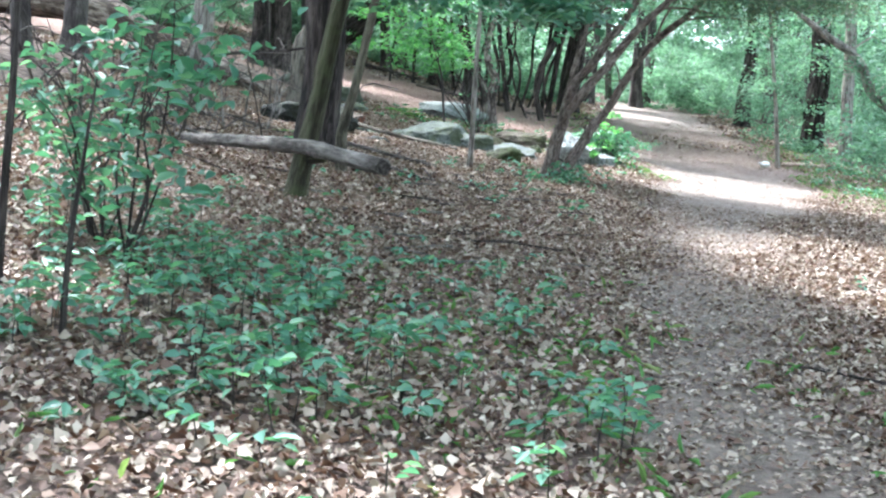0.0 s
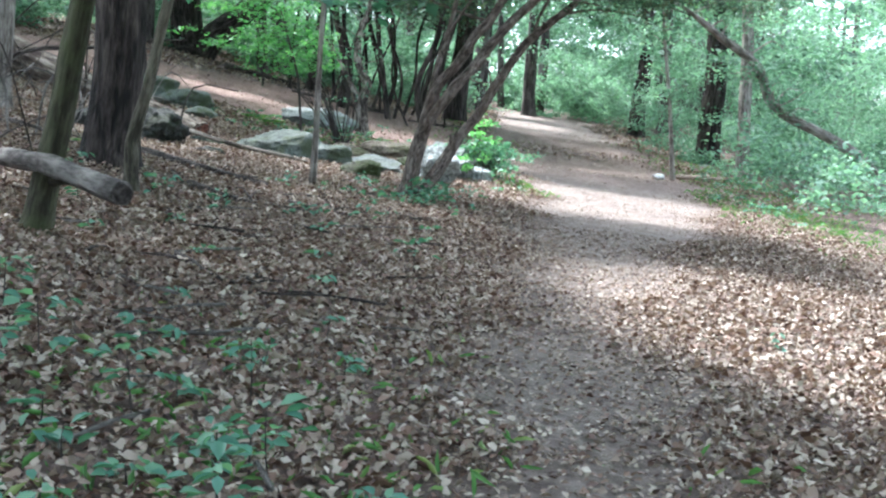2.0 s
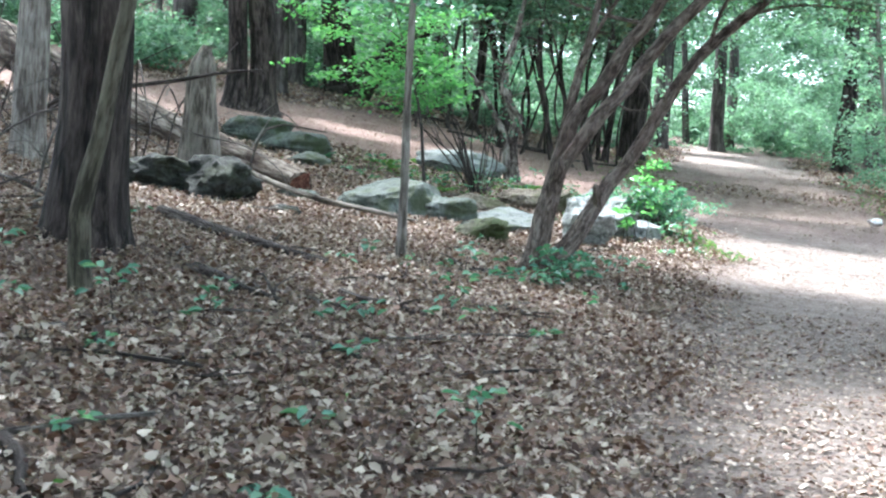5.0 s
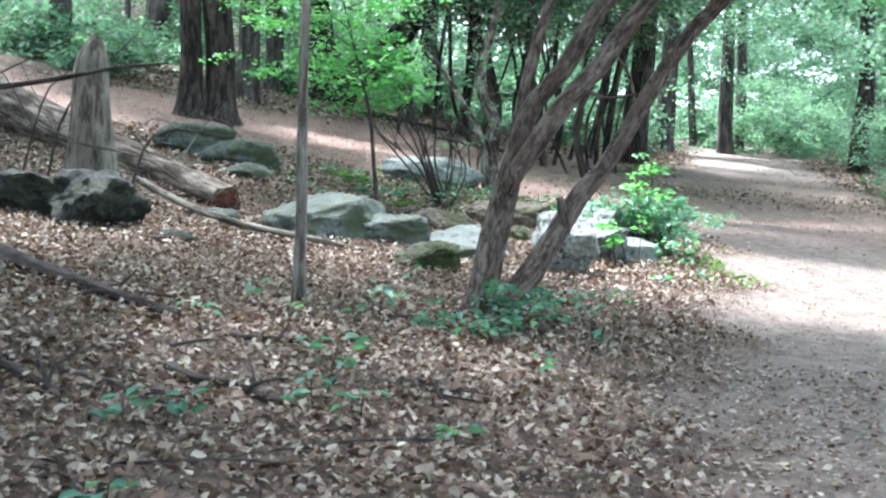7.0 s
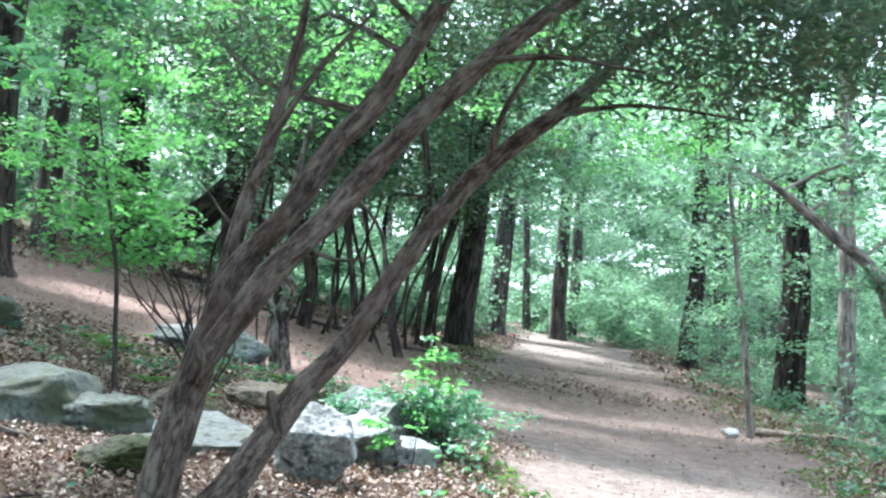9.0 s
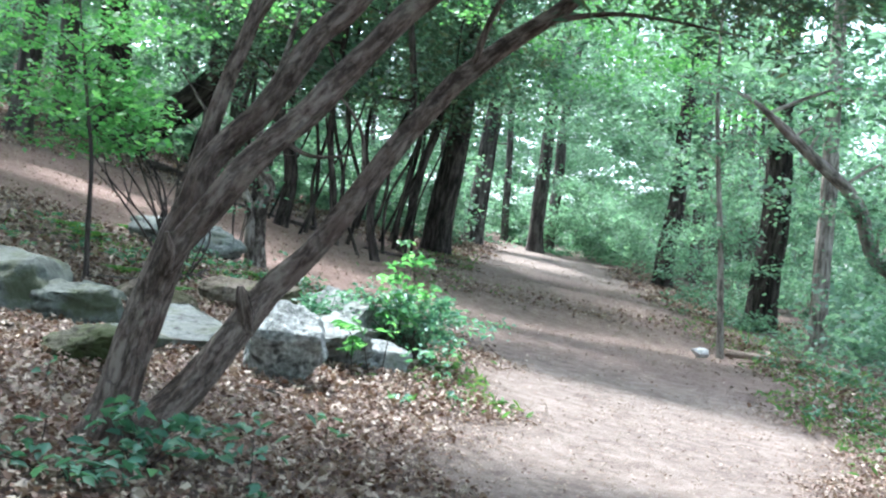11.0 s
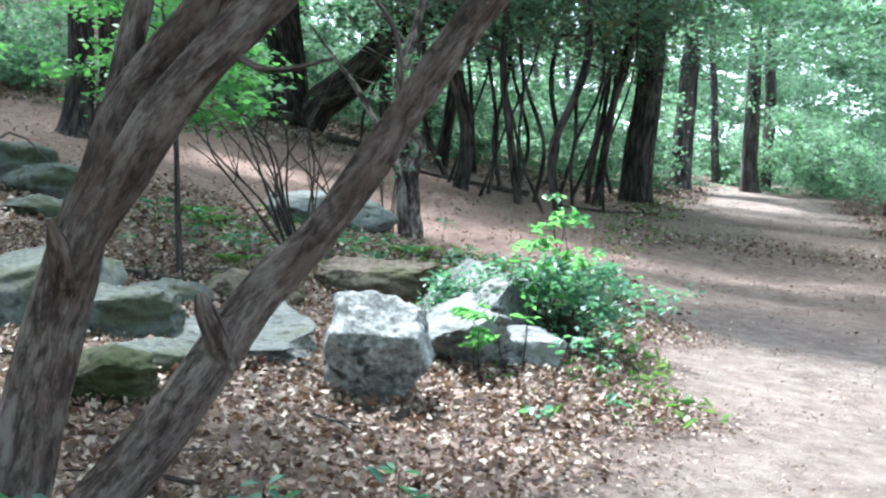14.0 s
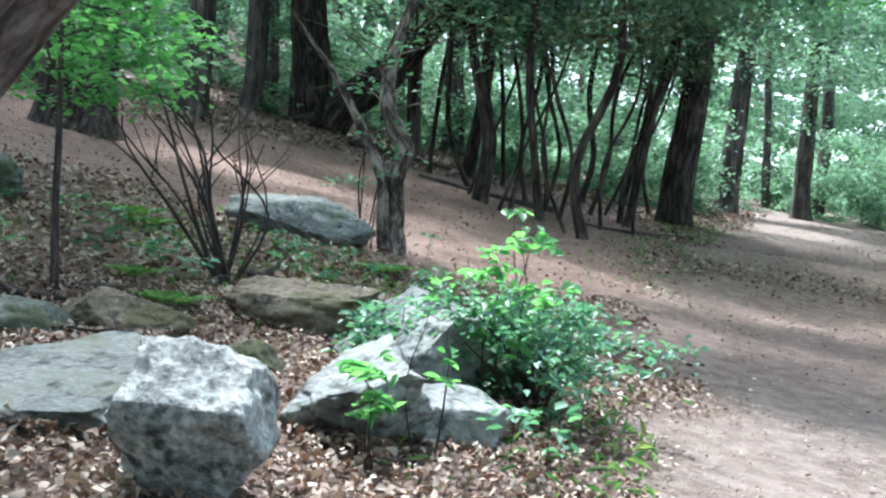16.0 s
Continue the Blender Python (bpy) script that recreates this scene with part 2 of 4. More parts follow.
def bare_at(x, y):
    """1 on the trodden trail, 0 on the litter beside it."""
    l, r = np.interp(y, TRAIL_Y, TRAIL_L), np.interp(y, TRAIL_Y, TRAIL_R)
    l = l + 0.18 * np.sin(y * 1.9) + 0.12 * np.sin(y * 4.3 + 1)
    r = r + 0.22 * np.sin(y * 1.4 + 2) + 0.12 * np.sin(y * 3.7)
    bank = 1 - 0.75 * np.exp(-((y - 0.12 * (x - 6) - 34.2) / 1.0) ** 2)
    return smooth((x - l + 0.35) / 0.9) * smooth((r - x + 0.45) / 1.1) * bank


def needles_at(x, y):
    """1 on the reddish needle-covered path that branches off."""
    lo = np.interp(x, RED_X, RED_LOW) + 0.3 * np.sin(x * 2.3)
    hi = np.interp(x, RED_X, RED_HIGH) + 0.4 * np.sin(x * 1.7 + 1)
    return smooth((y - lo + 0.5) / 1.2) * smooth((hi - y + 0.8) / 1.8) * smooth((4.9 - x) / 2.0)


LIT = [(3.9, 11.6, 1.6, 3.0), (4.9, 21.6, 2.3, 2.1), (2.7, 20.9, 1.05, 1.9), (0.9, 15.4, 1.2, 1.1), (3.9, 23.0, 0.8, 1.0), (8.4, 50, 1.7, 2.6), (-1.6, 33.4, 1.6, 0.9),
       (-0.5, 4.3, 1.1, 0.5), (-2.3, 6.5, 0.6, 0.6), (0.2, 28.0, 1.0, 0.7), (-10, 44, 4, 3), (5, 63, 13, 8)]


def open_sky(p):
    """Which of these places high up lie in a gap of the canopy, on the sun's way to the sunlit patches of the floor."""
    p = np.asarray(p)
    k = (p[:, 2] - 1.5) / SUN_DIR.z
    gx, gy = p[:, 0] - k * SUN_DIR.x, p[:, 1] - k * SUN_DIR.y
    gap = np.zeros(len(p), bool)
    for cx, cy, rx, ry in LIT:
        gap |= ((gx - cx) / rx) ** 2 + ((gy - cy) / ry) ** 2 < 1
    return gap


def part(name, bm, mat, parent=None, label="", smooth_faces=True):
    me = bpy.data.meshes.new(name)
    bm.to_mesh(me)
    bm.free()
    return part_mesh(name, me, mat, parent, label, smooth_faces)


def part_mesh(name, me, mat, parent=None, label="", smooth_faces=True):
    me.materials.append(mat)
    if smooth_faces:
        me.polygons.foreach_set("use_smooth", np.ones(len(me.polygons), bool))
        if len(me.polygons) < 20000:
            me.set_sharp_from_angle(angle=radians(58))
    ob = new(name, me)
    if parent:
        ob.parent = parent
    if label:
        ob["label"] = label
    return ob


def thing(name, x, y, label, category, group="", z=None):
    e = new(name)
    e.empty_display_size = 0.1
    e.location = (x, y, gz(x, y) if z is None else z)
    return tagged(e, label, category, group)


def raw_mesh(name, verts, faces):
    """A mesh of equal-sided faces from arrays."""
    me = bpy.data.meshes.new(name)
    n, k = faces.shape
    me.vertices.add(len(verts))
    me.vertices.foreach_set("co", np.ascontiguousarray(verts, np.float32).ravel())
    me.loops.add(n * k)
    me.loops.foreach_set("vertex_index", np.ascontiguousarray(faces, np.int32).ravel())
    me.polygons.add(n)
    me.polygons.foreach_set("loop_start", np.arange(0, n * k, k, dtype=np.int32))
    me.update(calc_edges=True)
    me.validate()
    return me


def leaves(name, pos, size, rng, tilt=0.6, slim=0.55, fold=True, droop=0.15, heading=None, ragged=0.0):
    """Leaf blades at pos: a pointed oval of two halves folded along the rib (or one plain blade when far off)."""
    n = len(pos)
    a = rng.uniform(0, 2 * np.pi, n) if heading is None else heading
    nrm = np.stack([rng.normal(0, tilt, n), rng.normal(0, tilt, n), np.ones(n)], 1)
    nrm /= np.linalg.norm(nrm, axis=1)[:, None]
    d = np.stack([np.cos(a), np.sin(a), np.zeros(n)], 1)
    d -= nrm * (d * nrm).sum(1)[:, None]
    d /= np.linalg.norm(d, axis=1)[:, None]
    w = np.cross(nrm, d)
    s = np.broadcast_to(np.asarray(size, float), (n,))[:, None]
    h = s * slim * 0.5
    base, tip = pos - d * s * 0.5, pos + d * s * 0.5 - nrm * s * droop
    if fold:
        up = nrm * s * 0.10
        v = np.stack([base, pos + w * h * 0.95 - d * s * 0.12 + up, pos + w * h * 0.7 + d * s * 0.22 + up * 0.6, tip, pos - w * h * 0.7 + d * s * 0.22 + up * 0.6, pos - w * h * 0.95 - d * s * 0.12 + up], 1)
        if ragged:
            v = v + rng.normal(0, ragged, v.shape) * s[:, None, :]
        f = np.array([[0, 1, 2, 3], [0, 3, 4, 5]])
        faces = (np.arange(n)[:, None, None] * 6 + f).reshape(-1, 4)[:, ::-1]
        return raw_mesh(name, v.reshape(-1, 3), faces)
    v = np.stack([base, pos + w * h, tip, pos - w * h], 1)
    return raw_mesh(name, v.reshape(-1, 3), np.arange(n * 4).reshape(-1, 4)[:, ::-1])


def sprays(centres, radius, per, rng, flat=0.3):
    """Places of leaves gathered in flattened clumps about the centres."""
    c = np.repeat(np.asarray(centres, float), per, 0)
    r = np.repeat(np.broadcast_to(np.asarray(radius, float), (len(centres),)), per)
    v = rng.normal(0, 0.5, (len(c), 3)) * r[:, None]
    v[:, 2] *= flat
    v[:, 2] -= 0.18 * (v[:, 0] ** 2 + v[:, 1] ** 2) / np.maximum(r, 0.05)
    return c + v


def path_points(pts, step=0.22):
    """Points of a smooth curve through pts of x, y, z, radius."""
    p = np.array(pts, float)
    if len(p) < 3:
        p = np.array([p[0], (p[0] + p[-1]) / 2, p[-1]])
    ext = np.vstack([2 * p[0] - p[1], p, 2 * p[-1] - p[-2]])
    out = []
    for i in range(1, len(ext) - 2):
        a, b, c, d = ext[i - 1:i + 3]
        k = max(2, int(np.linalg.norm(c[:3] - b[:3]) / step))
        for t in np.arange(k) / k:
            out.append(0.5 * (2 * b + (c - a) * t + (2 * a - 5 * b + 4 * c - d) * t * t + (3 * b - a - 3 * c + d) * t ** 3))
    out.append(p[-1])
    return np.array(out)


def tube(bm, pts, sides=10, step=0.22, rough=0.07, origin=(0, 0, 0), cap=True, flare=0.0, flute=0.0, seed=0.0, crust=0.0):
    """A limb swept along pts of x, y, z, radius, with an uneven skin."""
    q = path_points(pts, step)
    o = Vector(origin)
    skin = bm.verts.layers.float_vector.get("skin") or bm.verts.layers.float_vector.new("skin")
    rings = []
    side = None
    run = 0.0
    for i, row in enumerate(q):
        c, r = Vector(row[:3]), max(row[3], 0.002)
        ahead = Vector(q[min(i + 1, len(q) - 1)][:3]) - Vector(q[max(i - 1, 0)][:3])
        ahead.normalize()
        if side is None:
            side = ahead.orthogonal().normalized()
        side = (side - ahead * side.dot(ahead)).normalized()
        other = ahead.cross(side)
        if i:
            run += (c - Vector(q[i - 1][:3])).length
        swell = 1 + flare * math.exp(-run / 0.28)
        ring = []
        for k in range(sides):
            a = 2 * math.pi * k / sides
            nz = noise.noise(Vector((math.cos(a) * 1.6 + seed, math.sin(a) * 1.6, run * 1.5 / max(r * 8, 0.35))))
            if crust:
                nz += crust * noise.noise(Vector((math.cos(a) * 4.2 + seed, math.sin(a) * 4.2, run * 1.5))) + crust * 0.8 * noise.noise(Vector((math.cos(a) * 9 + seed, math.sin(a) * 9, run * 3.2)))
            rr = r * swell * (1 + rough * 2 * nz + flute * math.sin(a * 5 + seed) * (0.4 + math.exp(-run / 0.4)))
            v = bm.verts.new(c + (side * math.cos(a) + other * math.sin(a)) * rr - o)
            v[skin] = (math.cos(a) * max(rr, 0.04) + seed, math.sin(a) * max(rr, 0.04), run)
            ring.append(v)
        rings.append(ring)
    for r0, r1 in zip(rings, rings[1:]):
        for k in range(sides):
            bm.faces.new((r0[k], r0[(k + 1) % sides], r1[(k + 1) % sides], r1[k]))
    if cap:
        bm.faces.new(rings[0][::-1])
        bm.faces.new(rings[-1])
    return bm


def side_limbs(owner, mat, trunk, rng, count, low, high, length, radius, droop=0.0, sides=5, name="limb"):
    """Side branches, each a part, that leave a stem between two shares of its length. Returns places along them."""
    q = path_points(trunk, 0.3)
    o = owner.location
    tips = []
    for _ in range(count):
        k = min(int((low + (high - low) * rng.random()) * len(q)), len(q) - 2)
        c, r = q[k][:3], q[k][3]
        a, ln_ = rng.uniform(0, 2 * np.pi), length * rng.uniform(0.5, 1.1)
        rise = rng.uniform(0.0, 0.55) - droop
        d = np.array([math.cos(a), math.sin(a), rise])
        bend = np.array([rng.normal(0, 0.12), rng.normal(0, 0.12), rng.normal(0.05, 0.12)]) * ln_
        m, e = c + d * ln_ * 0.5 + bend, c + d * ln_ + np.array([0, 0, -droop * 0.3 * ln_])
        rr = min(radius, r * 0.6)
        bm = bmesh.new()
        tube(bm, [(*c, rr), (*m, rr * 0.7), (*e, rr * 0.25)], sides, 0.35, 0.08, o, seed=rng.uniform(0, 50))
        part(name, bm, mat, owner)
        tips += [tuple(m), tuple(e), tuple((m + e) / 2)]
    return tips


# ---- the floor of the wood ----
def spaced(lo, hi, step, far):
    mid = np.arange(lo, hi + step / 2, step)
    out, d, v = [], step, 0.0
    while v < far:
        d *= 1.28
        v += d
        out.append(v)
    out = np.array(out)
    return np.concatenate([(lo - out)[::-1], mid, hi + out])


def build_ground():
    xs, ys = spaced(-13, 14, 0.16, 900), spaced(2, 46, 0.16, 900)
    X, Y = np.meshgrid(xs, ys)
    Z = ground_z(X, Y)
    bare, red = bare_at(X, Y), needles_at(X, Y)
    red = np.maximum(red, 0.55 * bare * smooth((Y - 23.5) / 3) * smooth((47 - Y) / 6))
    near = (np.abs(X) < 20) & (Y > -2) & (Y < 60)
    lump = np.zeros_like(Z)
    it = np.argwhere(near)
    for i, j in it:
        lump[i, j] = 0.045 * noise.noise(Vector((X[i, j] * 0.9, Y[i, j] * 0.9, 0))) + 0.018 * noise.noise(Vector((X[i, j] * 3.1, Y[i, j] * 3.1, 5)))
    Z = Z + lump * (1 - 0.6 * bare) - 0.03 * bare
    v = np.stack([X, Y, Z], -1).reshape(-1, 3)
    nx, ny = len(xs), len(ys)
    i = np.arange(nx * ny).reshape(ny, nx)
    f = np.stack([i[:-1, :-1], i[:-1, 1:], i[1:, 1:], i[1:, :-1]], -1).reshape(-1, 4)
    me = raw_mesh("ground", v, f)
    for key, val in (("bare", bare * (1 - 0.25 * red)), ("needles", red * 0.95)):
        a = me.attributes.new(key, "FLOAT", "POINT")
        a.data.foreach_set("value", val.ravel().astype(np.float32))
    g = part_mesh("ground", me, GROUND)
    return tagged(g, "sloping forest floor of dark soil with a worn dirt trail", "ground", kind="structure")


build_ground()


def build_litter():
    rng = np.random.default_rng(3)
    sets = []
    for (x0, x1, y0, y1, per, lo, hi) in ((-5, 7, 2.6, 13, 1150, 0.023, 0.064), (-6, 8, 13, 24, 1000, 0.022, 0.058), (-9, 10, 24, 38, 150, 0.045, 0.10), (-16, 14, 38, 58, 30, 0.08, 0.15)):
        n = int((x1 - x0) * (y1 - y0) * per)
        x, y = rng.uniform(x0, x1, n), rng.uniform(y0, y1, n)
        bare, red = bare_at(x, y), needles_at(x, y)
        clump = np.sin(x * 2.1 + np.sin(y * 1.3) * 1.7) * np.sin(y * 1.7 + np.sin(x * 0.9) * 2.1)
        keep = rng.random(n) > np.maximum(bare * np.where(y > 17, 0.78, 0.46) - 0.10 * clump, red * 0.78)
        x, y, bare, red = x[keep], y[keep], bare[keep], red[keep]
        sets.append((x, y, rng.uniform(lo, hi, len(x)) * rng.uniform(0.75, 1.15, len(x)) * (1 - np.where(y < 17, 0.25, 0.5) * np.maximum(bare, red))))
    x, y, s = (np.concatenate(v) for v in zip(*sets))
    bare = bare_at(x, y)
    z = ground_z(x, y) + rng.uniform(0.0, 0.05, len(x)) * (1 - 0.85 * bare) + 0.012 - 0.03 * bare
    flat = bare > 0.5
    for name, pick, tilt, label in (("leaf_litter", ~flat, 0.62, "dry brown and tan fallen leaves carpeting the forest floor"), ("trail_litter", flat, 0.25, "small scattered dry leaves trodden into the trail")):
        n = int(pick.sum())
        me = leaves(name, np.stack([x, y, z], 1)[pick], s[pick], rng, tilt=tilt, slim=rng.uniform(0.4, 0.95, (n, 1)), fold=True, droop=rng.uniform(-0.3, 0.4, (n, 1)) if tilt > 0.3 else 0.03, ragged=0.10)
        tagged(part_mesh(name, me, LITTER, smooth_faces=False), label, "leaf litter", kind="stuff")


build_litter()


# ---- trees ----
def tree(name, label, trunk, mat, crown=None, crown_mat=None, limbs=(0, 0.3, 0.9, 1.0, 0.03), seed=1, flare=0.35, sides=14, group="", category="tree", flute=0.05, extra=(), rough=0.07, crust=0.0):
    """A stem of x, y, z, radius with side limbs and, where given, a crown: (centres, radius, leaves a clump, size, flat, tilt, slim)."""
    x, y = trunk[0][0], trunk[0][1]
    rng = np.random.default_rng(seed)
    e = thing(name, x, y, label, category, group)
    o = e.location
    bm = bmesh.new()
    low = [(x, y, o.z - 0.12, trunk[0][3])] + list(trunk[1:]) if abs(trunk[0][2] - o.z) < 0.6 else trunk
    tube(bm, low, sides, 0.05 if crust else 0.2, rough, o, flare=flare, flute=flute, seed=seed * 1.7, crust=crust)
    part("trunk", bm, mat, e)
    tips = []
    if limbs[0]:
        tips = side_limbs(e, mat, low, rng, limbs[0], limbs[1], limbs[2], limbs[3], limbs[4])
    last = None
    for pts in extra:
        bm = bmesh.new()
        tube(bm, pts, sides if crust else 12, 0.05 if crust else 0.15, 0.09, o, flute=flute, seed=seed + len(pts), crust=crust)
        if pts[0][3] > 0.045:
            last = part("stem", bm, mat, e)
        else:
            part("limb", bm, mat, last or e)
        if pts[-1][2] > 3.2:
            tips.append(pts[-1][:3])
    if crown:
        centres, radius, per, size, flat, tilt, slim = crown
        centres = list(centres) + tips if centres is not None else tips
        pos = sprays(centres, radius, per, rng, flat)
        pos = pos[~open_sky(pos) | (pos[:, 2] < 6)]
        fine = size < 0.075
        me = leaves("crown", pos - np.array(o), size * rng.uniform(0.6, 1.25, len(pos)), rng, tilt=tilt, slim=slim, fold=fine and slim > 0.3)
        part_mesh("crown", me, crown_mat or LEAF_FAR_HAZE, e, smooth_faces=False)
    return e


def blob(rng, n, c, r):
    """n places spread through an oval about c."""
    v = rng.normal(0, 1, (n, 3))
    v /= np.linalg.norm(v, axis=1)[:, None]
    v *= rng.random((n, 1)) ** 0.45
    return [tuple(np.array(c) + w * np.array(r)) for w in v]


R = np.random.default_rng(11)

# The leaning cedar beside the rocks, with two stems from one foot and a third, lower one.
cedar_extra = [
    [(1.68, 17.27, 2.1, 0.03), (1.73, 17.3, 2.3, 0.039), (1.80, 17.3, 2.61, 0.04), (1.85, 17.3, 2.83, 0.038), (1.92, 17.3, 3.08, 0.034), (1.98, 17.3, 3.38, 0.029), (2.03, 17.3, 3.65, 0.022), (2.1, 17.35, 4.3, 0.01)],
    [(1.91, 17.3, 3.05, 0.018), (2.02, 17.25, 3.25, 0.017), (2.18, 17.2, 3.5, 0.013), (2.4, 17.15, 3.75, 0.007)],
    [(1.66, 17.18, 1.82, 0.04), (1.75, 17.13, 2.03, 0.055), (1.87, 17.1, 2.21, 0.064), (1.98, 17.08, 2.38, 0.064), (2.12, 17.08, 2.55, 0.062), (2.27, 17.12, 2.72, 0.06), (2.38, 17.18, 2.89, 0.06), (2.52, 17.2, 3.07, 0.055), (2.7, 17.2, 3.29, 0.05), (2.96, 17.2, 3.55, 0.047), (3.23, 17.2, 3.8, 0.042), (3.75, 17.25, 4.2, 0.03), (4.4, 17.3, 4.6, 0.017)],
    [(1.55, 17.22, 1.02, 0.076), (1.70, 17.28, 1.16, 0.086), (1.85, 17.34, 1.35, 0.082), (1.97, 17.42, 1.55, 0.077), (2.05, 17.48, 1.69, 0.072), (2.16, 17.55, 1.87, 0.064), (2.31, 17.62, 2.05, 0.06), (2.42, 17.68, 2.22, 0.058), (2.54, 17.75, 2.42, 0.056), (2.67, 17.83, 2.65, 0.056), (2.84, 17.92, 2.91, 0.056), (3.0, 17.97, 3.11, 0.054), (3.26, 18.0, 3.36, 0.049), (3.48, 18.0, 3.54, 0.044), (3.66, 18.0, 3.72, 0.037), (3.9, 18.0, 3.97, 0.029), (4.5, 18.1, 4.4, 0.013)],
    [(2.07, 17.46, 1.64, 0.037), (2.06, 17.38, 1.75, 0.035), (2.04, 17.33, 1.83, 0.029), (2.03, 17.32, 1.87, 0.013)],
    [(1.70, 17.1, 1.9, 0.03), (1.72, 17.02, 2.0, 0.029), (1.705, 16.98, 2.08, 0.008)],
    [(3.05, 17.97, 3.15, 0.02), (3.12, 17.85, 3.45, 0.017), (3.3, 17.7, 3.8, 0.008)],
    [(3.4, 18.0, 3.48, 0.017), (3.85, 17.9, 3.56, 0.012), (4.5, 17.8, 3.5, 0.005)],
    [(2.97, 17.2, 3.56, 0.018), (3.3, 17.0, 3.55, 0.013), (3.7, 16.9, 3.48, 0.007)],
    [(2.1, 17.15, 2.6, 0.013), (2.3, 17.0, 2.5, 0.009), (2.5, 16.9, 2.52, 0.004)],
    [(2.55, 17.75, 2.45, 0.013), (2.5, 17.9, 2.75, 0.009), (2.35, 18.0, 2.95, 0.004)],
]
cedar_crown = blob(R, 40, (3.7, 17.3, 4.15), (1.3, 1.5, 0.45)) + blob(R, 60, (4.7, 17.4, 3.85), (1.4, 1.3, 0.4))
tree("cedar_tree", "leaning cedar with shaggy brown bark and three stems", [(1.46, 17.17, 1.0, 0.113), (1.53, 17.19, 1.24, 0.099), (1.57, 17.2, 1.48, 0.094), (1.62, 17.2, 1.7, 0.089), (1.67, 17.2, 1.89, 0.082), (1.71, 17.21, 2.06, 0.074), (1.76, 17.22, 2.22, 0.067), (1.80, 17.24, 2.39, 0.061), (1.90, 17.25, 2.54, 0.06), (2.04, 17.24, 2.71, 0.059), (2.15, 17.22, 2.89, 0.058), (2.26, 17.2, 3.09, 0.055), (2.4, 17.2, 3.25, 0.053), (2.57, 17.2, 3.55, 0.048), (2.73, 17.2, 3.85, 0.044), (3.1, 17.2, 4.5, 0.029), (3.6, 17.2, 5.2, 0.017)], BARK_CEDAR, (cedar_crown, 0.45, 140, 0.085, 0.4, 0.8, 0.24), LEAF_CEDAR, limbs=(9, 0.72, 0.97, 1.2, 0.02), seed=4, flare=0.12, sides=34, flute=0.05, extra=cedar_extra, rough=0.08, crust=0.75)

# The mossy little tree that holds the propped log, and its neighbours.
# The 210 clumps at height 4.3 are unseen, added to shade the floor.
tree("slim_tree", "slender tree with mossy green bark", [(-1.34, 10.95, 0.94, 0.10), (-1.25, 10.91, 1.32, 0.09), (-1.16, 10.84, 1.69, 0.088), (-1.02, 10.74, 2.41, 0.08), (-0.7, 10.6, 4.0, 0.06), (-0.4, 10.5, 6.5, 0.03)], BARK_MOSS, (blob(R, 12, (-0.6, 10.0, 2.85), (0.8, 0.6, 0.25)) + blob(R, 8, (0.75, 9.6, 2.66), (0.5, 0.5, 0.14)) + blob(R, 210, (0.3, 9.2, 4.3), (2.3, 2.5, 0.7)) + blob(R, 60, (-0.4, 10.5, 6), (2.2, 2.2, 1.4)), 0.4, 60, 0.11, 0.3, 0.5, 0.55), LEAF_LOW, limbs=(6, 0.45, 0.9, 1.2, 0.02), seed=5,
     extra=[[(-1.2, 10.85, 1.28, 0.03), (-1.12, 10.7, 1.29, 0.025), (-1.02, 10.58, 1.3, 0.015)]])
tree("slim_tree", "thin olive-grey tree with a curved foot", [(-1.11, 13.45, 1.26, 0.062), (-1.13, 13.45, 1.56, 0.058), (-1.02, 13.45, 2.00, 0.052), (-0.92, 13.45, 2.54, 0.048), (-0.83, 13.45, 3.00, 0.046), (-0.75, 13.5, 4.0, 0.036), (-0.6, 13.4, 6.0, 0.015)], BARK_OLIVE, (blob(R, 40, (-0.7, 13.4, 5.6), (1.8, 1.8, 1.2)), 0.45, 50, 0.11, 0.3, 0.5, 0.55), LEAF_LOW, limbs=(5, 0.5, 0.9, 1.0, 0.018), seed=6)
tree("sapling", "thin straight grey sapling", [(0.38, 16.8, 1.05, 0.042), (0.40, 16.8, 1.76, 0.036), (0.40, 16.8, 2.36, 0.033), (0.42, 16.8, 3.3, 0.028), (0.5, 16.7, 5.0, 0.012)], BARK_GREY, (blob(R, 14, (0.35, 16.2, 3.5), (0.9, 0.9, 0.35)) + blob(R, 30, (0.5, 16.7, 4.6), (1.2, 1.2, 0.7)), 0.4, 45, 0.09, 0.28, 0.45, 0.55), LEAF_LOW, limbs=(5, 0.55, 0.95, 0.9, 0.014), seed=7, sides=10)


